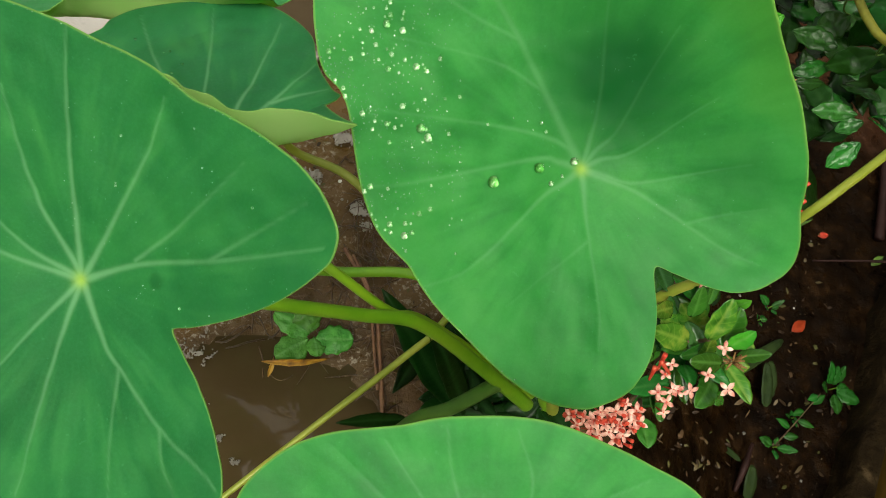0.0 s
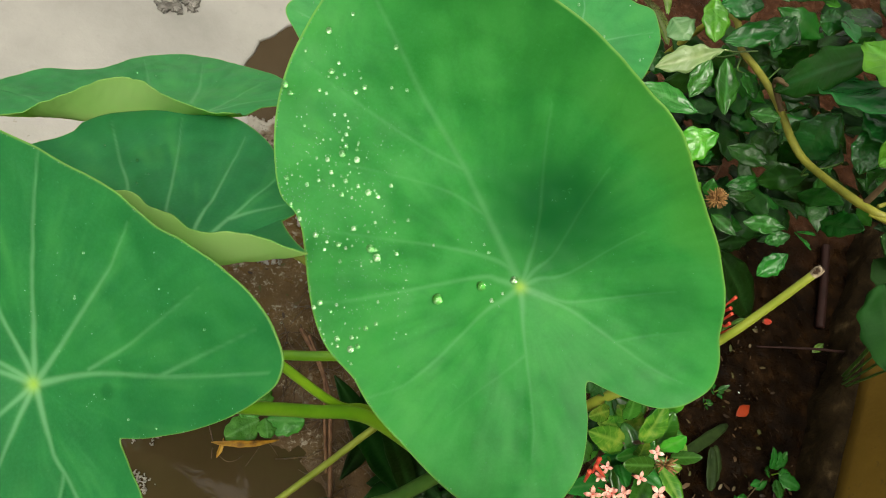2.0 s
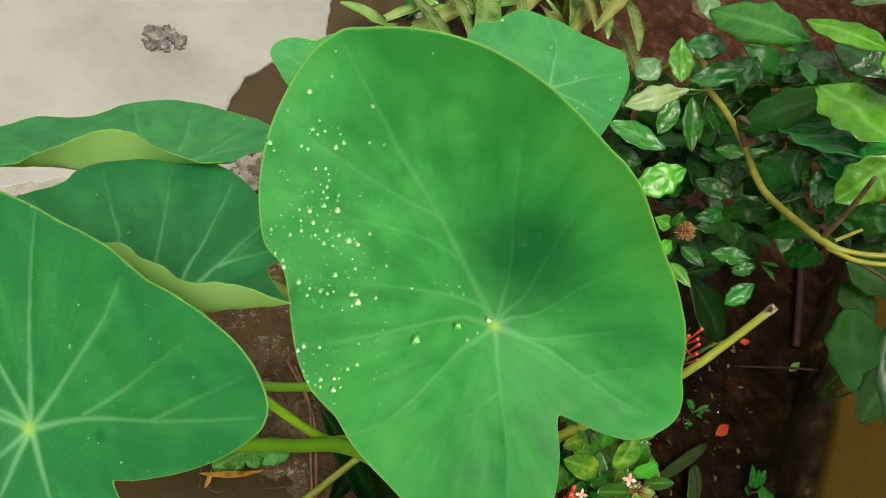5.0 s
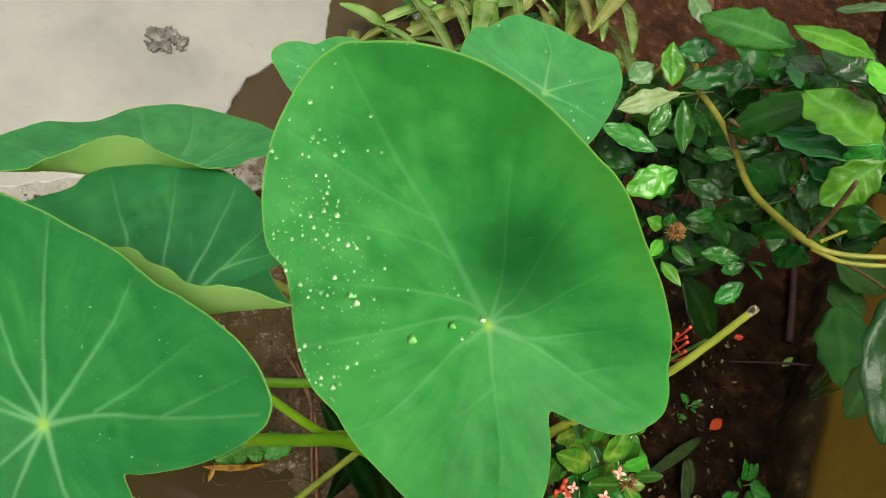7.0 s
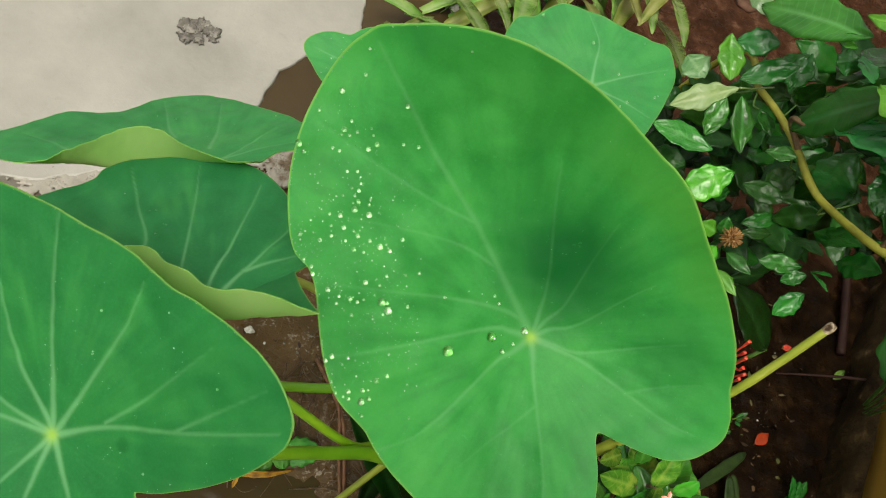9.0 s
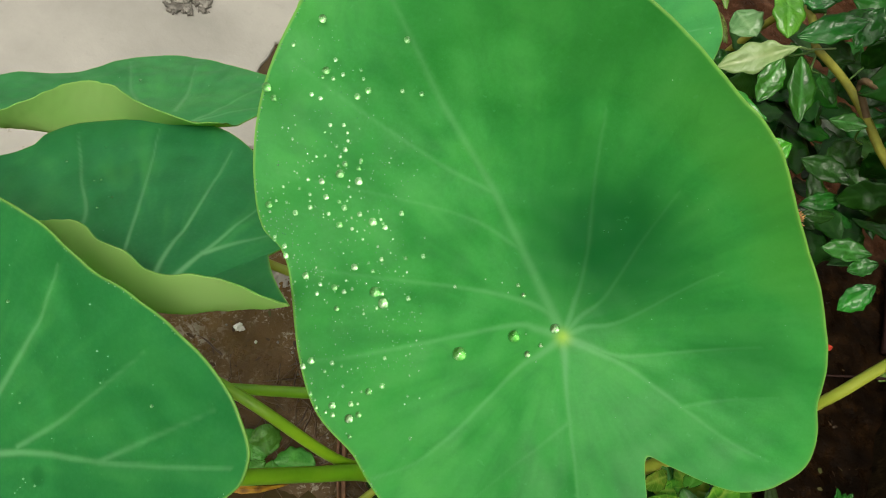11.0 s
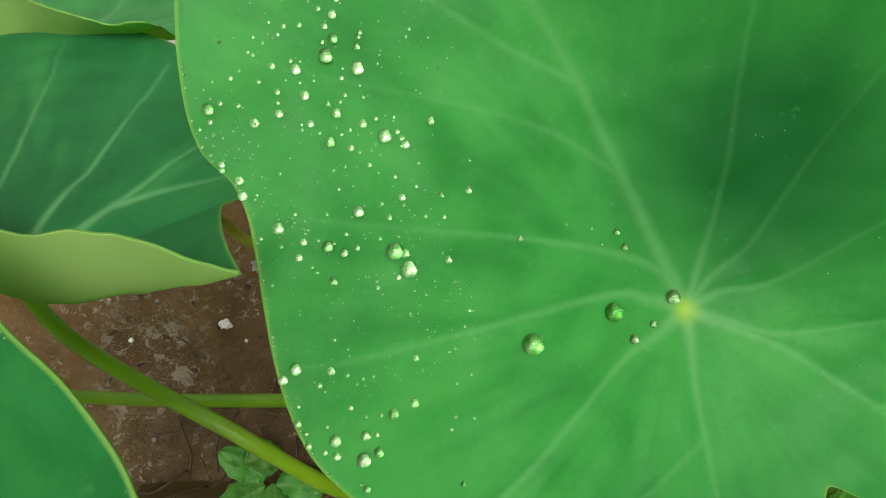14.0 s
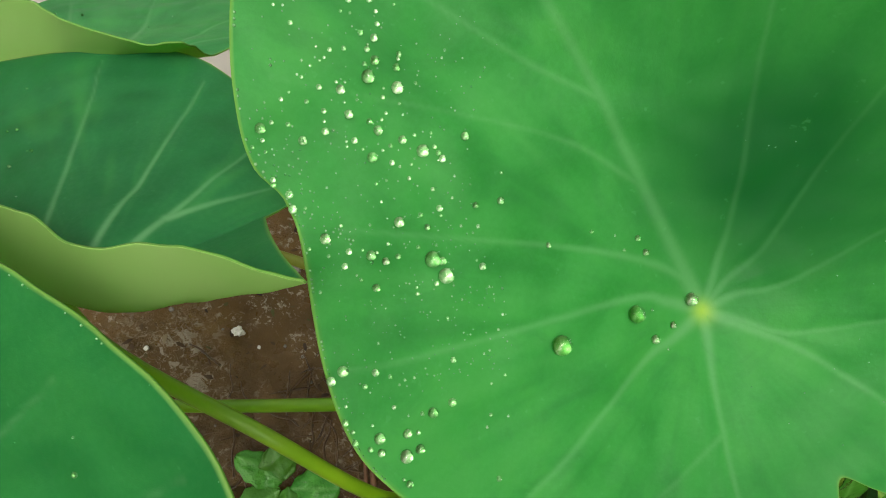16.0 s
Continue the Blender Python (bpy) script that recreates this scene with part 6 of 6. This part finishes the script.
l_bead.new(clear.outputs[0], n_bead["Material Output"].inputs["Surface"])
BEAD = m_bead
# the film of air held under a drop on the waxy leaf mirrors the sky; its green also stands in for light focused by the
# drop
def air_film(name, stops):
    m, n, l, b = material(name, 0.42, 0.5)
    b.inputs["Metallic"].default_value = 1.0
    info = n.new("ShaderNodeObjectInfo")
    tint = math_of(m, "MULTIPLY_ADD", noise_of(m, 2.2, 4, 0.65, coord="Object"), 1.3, math_of(m, "MULTIPLY_ADD", info.outputs["Random"], 0.3, -0.32))
    l.new(ramp(m, tint, stops), b.inputs["Base Color"])
    return m


FILM = air_film("air_film_under_drop", [(0.22, (0.075, 0.29, 0.065)), (0.45, (0.15, 0.39, 0.13)), (0.62, (0.26, 0.49, 0.23)), (0.8, (0.50, 0.64, 0.45))])
FILM_GREEN = air_film("green_air_film_under_large_drop", [(0.25, (0.040, 0.24, 0.030)), (0.5, (0.085, 0.36, 0.060)), (0.72, (0.17, 0.45, 0.13)), (0.85, (0.45, 0.62, 0.40))])
# pale opaque specks: the gleam of tiny clear drops put into the colour
SPRAY = plain("rain_spray", [(0.35, (0.055, 0.29, 0.065)), (0.65, (0.24, 0.48, 0.22))], 300, 0.15, 0.6)


def bead_mesh(segments, rings, tilt, film):
    bm = bmesh.new()
    bmesh.ops.create_uvsphere(bm, u_segments=segments, v_segments=rings, radius=1)
    for v in bm.verts:
        if v.co.z < -0.45:
            v.co.z = -0.45 + (v.co.z + 0.45) * 0.15
    for f in bm.faces:
        c = f.calc_center_median()
        # film left off one side, which builds in a dark crescent
        f.material_index = 1 if c.z < 0.05 and c.x > tilt else 0
    me = bpy.data.meshes.new("water_drop")
    bm.to_mesh(me)
    bm.free()
    me.materials.append(BEAD)
    me.materials.append(film)
    me.shade_smooth()
    return me


BEAD_MESH, BEAD_SMALL, BEAD_LARGE = bead_mesh(44, 28, -0.6, FILM), bead_mesh(14, 9, -0.55, FILM), bead_mesh(56, 36, -0.6, FILM_GREEN)


def on_leaf(seed, angle, r):
    grid, reach, rho, nor = PLACES[seed]
    s = int(round((angle % 360) / 360 * grid.shape[1])) % grid.shape[1]
    k = int(np.clip(np.searchsorted(rho, r / reach[s]), 1, len(rho) - 2))
    p = Vector(grid[k, s])
    n = Vector(np.cross(grid[k + 1, s] - grid[k - 1, s], grid[k, (s + 1) % grid.shape[1]] - grid[k, s - 1])).normalized()
    return p, n if n.dot(nor) > 0 else -n


def bead(seed, angle, r, size, label="clear rain drop resting on the broad taro leaf", group="rain drops on the taro leaf"):
    p, n = on_leaf(seed, angle, r)
    ob = new("water_drop", BEAD_LARGE if size > 0.0034 else BEAD_MESH if size > 0.0012 else BEAD_SMALL)
    # chosen side on which every drop's brightness is built in
    bright = Vector((-0.85, -0.52, 0.0))
    x = (bright - n * bright.dot(n)).normalized()
    turn = Matrix((x, n.cross(x), n)).transposed().to_4x4()
    ob.matrix_world = Matrix.Translation(p + n * size * 0.62) @ turn @ Matrix.Diagonal((size, size, size * 0.92, 1))
    return tagged(ob, label, "water drop", group)


for angle, r, size in BEADS_A + BEADS_B + BEADS_C + BEADS_D + BEADS_E + BEADS_F:
    bead(1, angle, r / 1000, size / 1000)
r3 = random.Random(77)
for n in range(60):
    angle, part = r3.gauss(34, 17), r3.uniform(0.55, 0.97)
    grid, reach, rho, nor = PLACES[1]
    bead(1, angle, part * reach[int(angle % 360 / 360 * len(reach)) % len(reach)], r3.choice((0.0003, 0.0004, 0.0005, 0.0006)))
for seed, count, lo, hi in ((5, 26, 0, 360), (2, 20, 190, 330), (3, 10, 0, 45), (4, 8, -40, 40), (7, 34, -40, 60)):
    grid, reach, rho, nor = PLACES[seed]
    for n in range(count):
        angle, part = r3.uniform(lo, hi), r3.uniform(0.3, 0.95)
        bead(seed, angle, part * reach[int(angle % 360 / 360 * len(reach)) % len(reach)], r3.choice((0.0008, 0.0012, 0.0018, 0.0022) if seed in (5, 7) else (0.0004, 0.0006, 0.0009)), "tiny rain drop on a taro leaf", "rain drops on the other leaves")


def fringe(name, seed, ranges, label):
    """Minute beads strung along a leaf's rim and scattered over its face, past counting."""
    grid, reach, rho, nor = PLACES[seed]
    bm = bmesh.new()
    r = random.Random(seed * 13)
    for lo, hi, count, a, b, small, large in ranges:
        for n in range(count):
            angle, part = r.uniform(lo, hi), r.uniform(a, b)
            p, k = on_leaf(seed, angle, part * reach[int(angle % 360 / 360 * len(reach)) % len(reach)])
            s = r.uniform(small, large)
            bmesh.ops.create_icosphere(bm, subdivisions=1, radius=s, matrix=Matrix.Translation(p + k * s * 0.6))
    me = bpy.data.meshes.new(name)
    bm.to_mesh(me)
    bm.free()
    me.materials.append(SPRAY)
    me.shade_smooth()
    tagged(put(name, me), label, "water spray", kind="stuff")


fringe("water_spray", 1, [(-10, 130, 130, 0.985, 0.998, 0.0003, 0.0007), (8, 66, 420, 0.55, 0.98, 0.0002, 0.0005), (130, 330, 40, 0.3, 0.95, 0.0002, 0.0004), (33, 44, 50, 0.88, 0.99, 0.0003, 0.0006)], "fine rain spray on the broad taro leaf")
fringe("water_spray", 2, [(185, 300, 55, 0.985, 0.998, 0.0002, 0.00045), (190, 330, 60, 0.2, 0.95, 0.0002, 0.0004)], "fine rain spray on the tilted taro leaf")
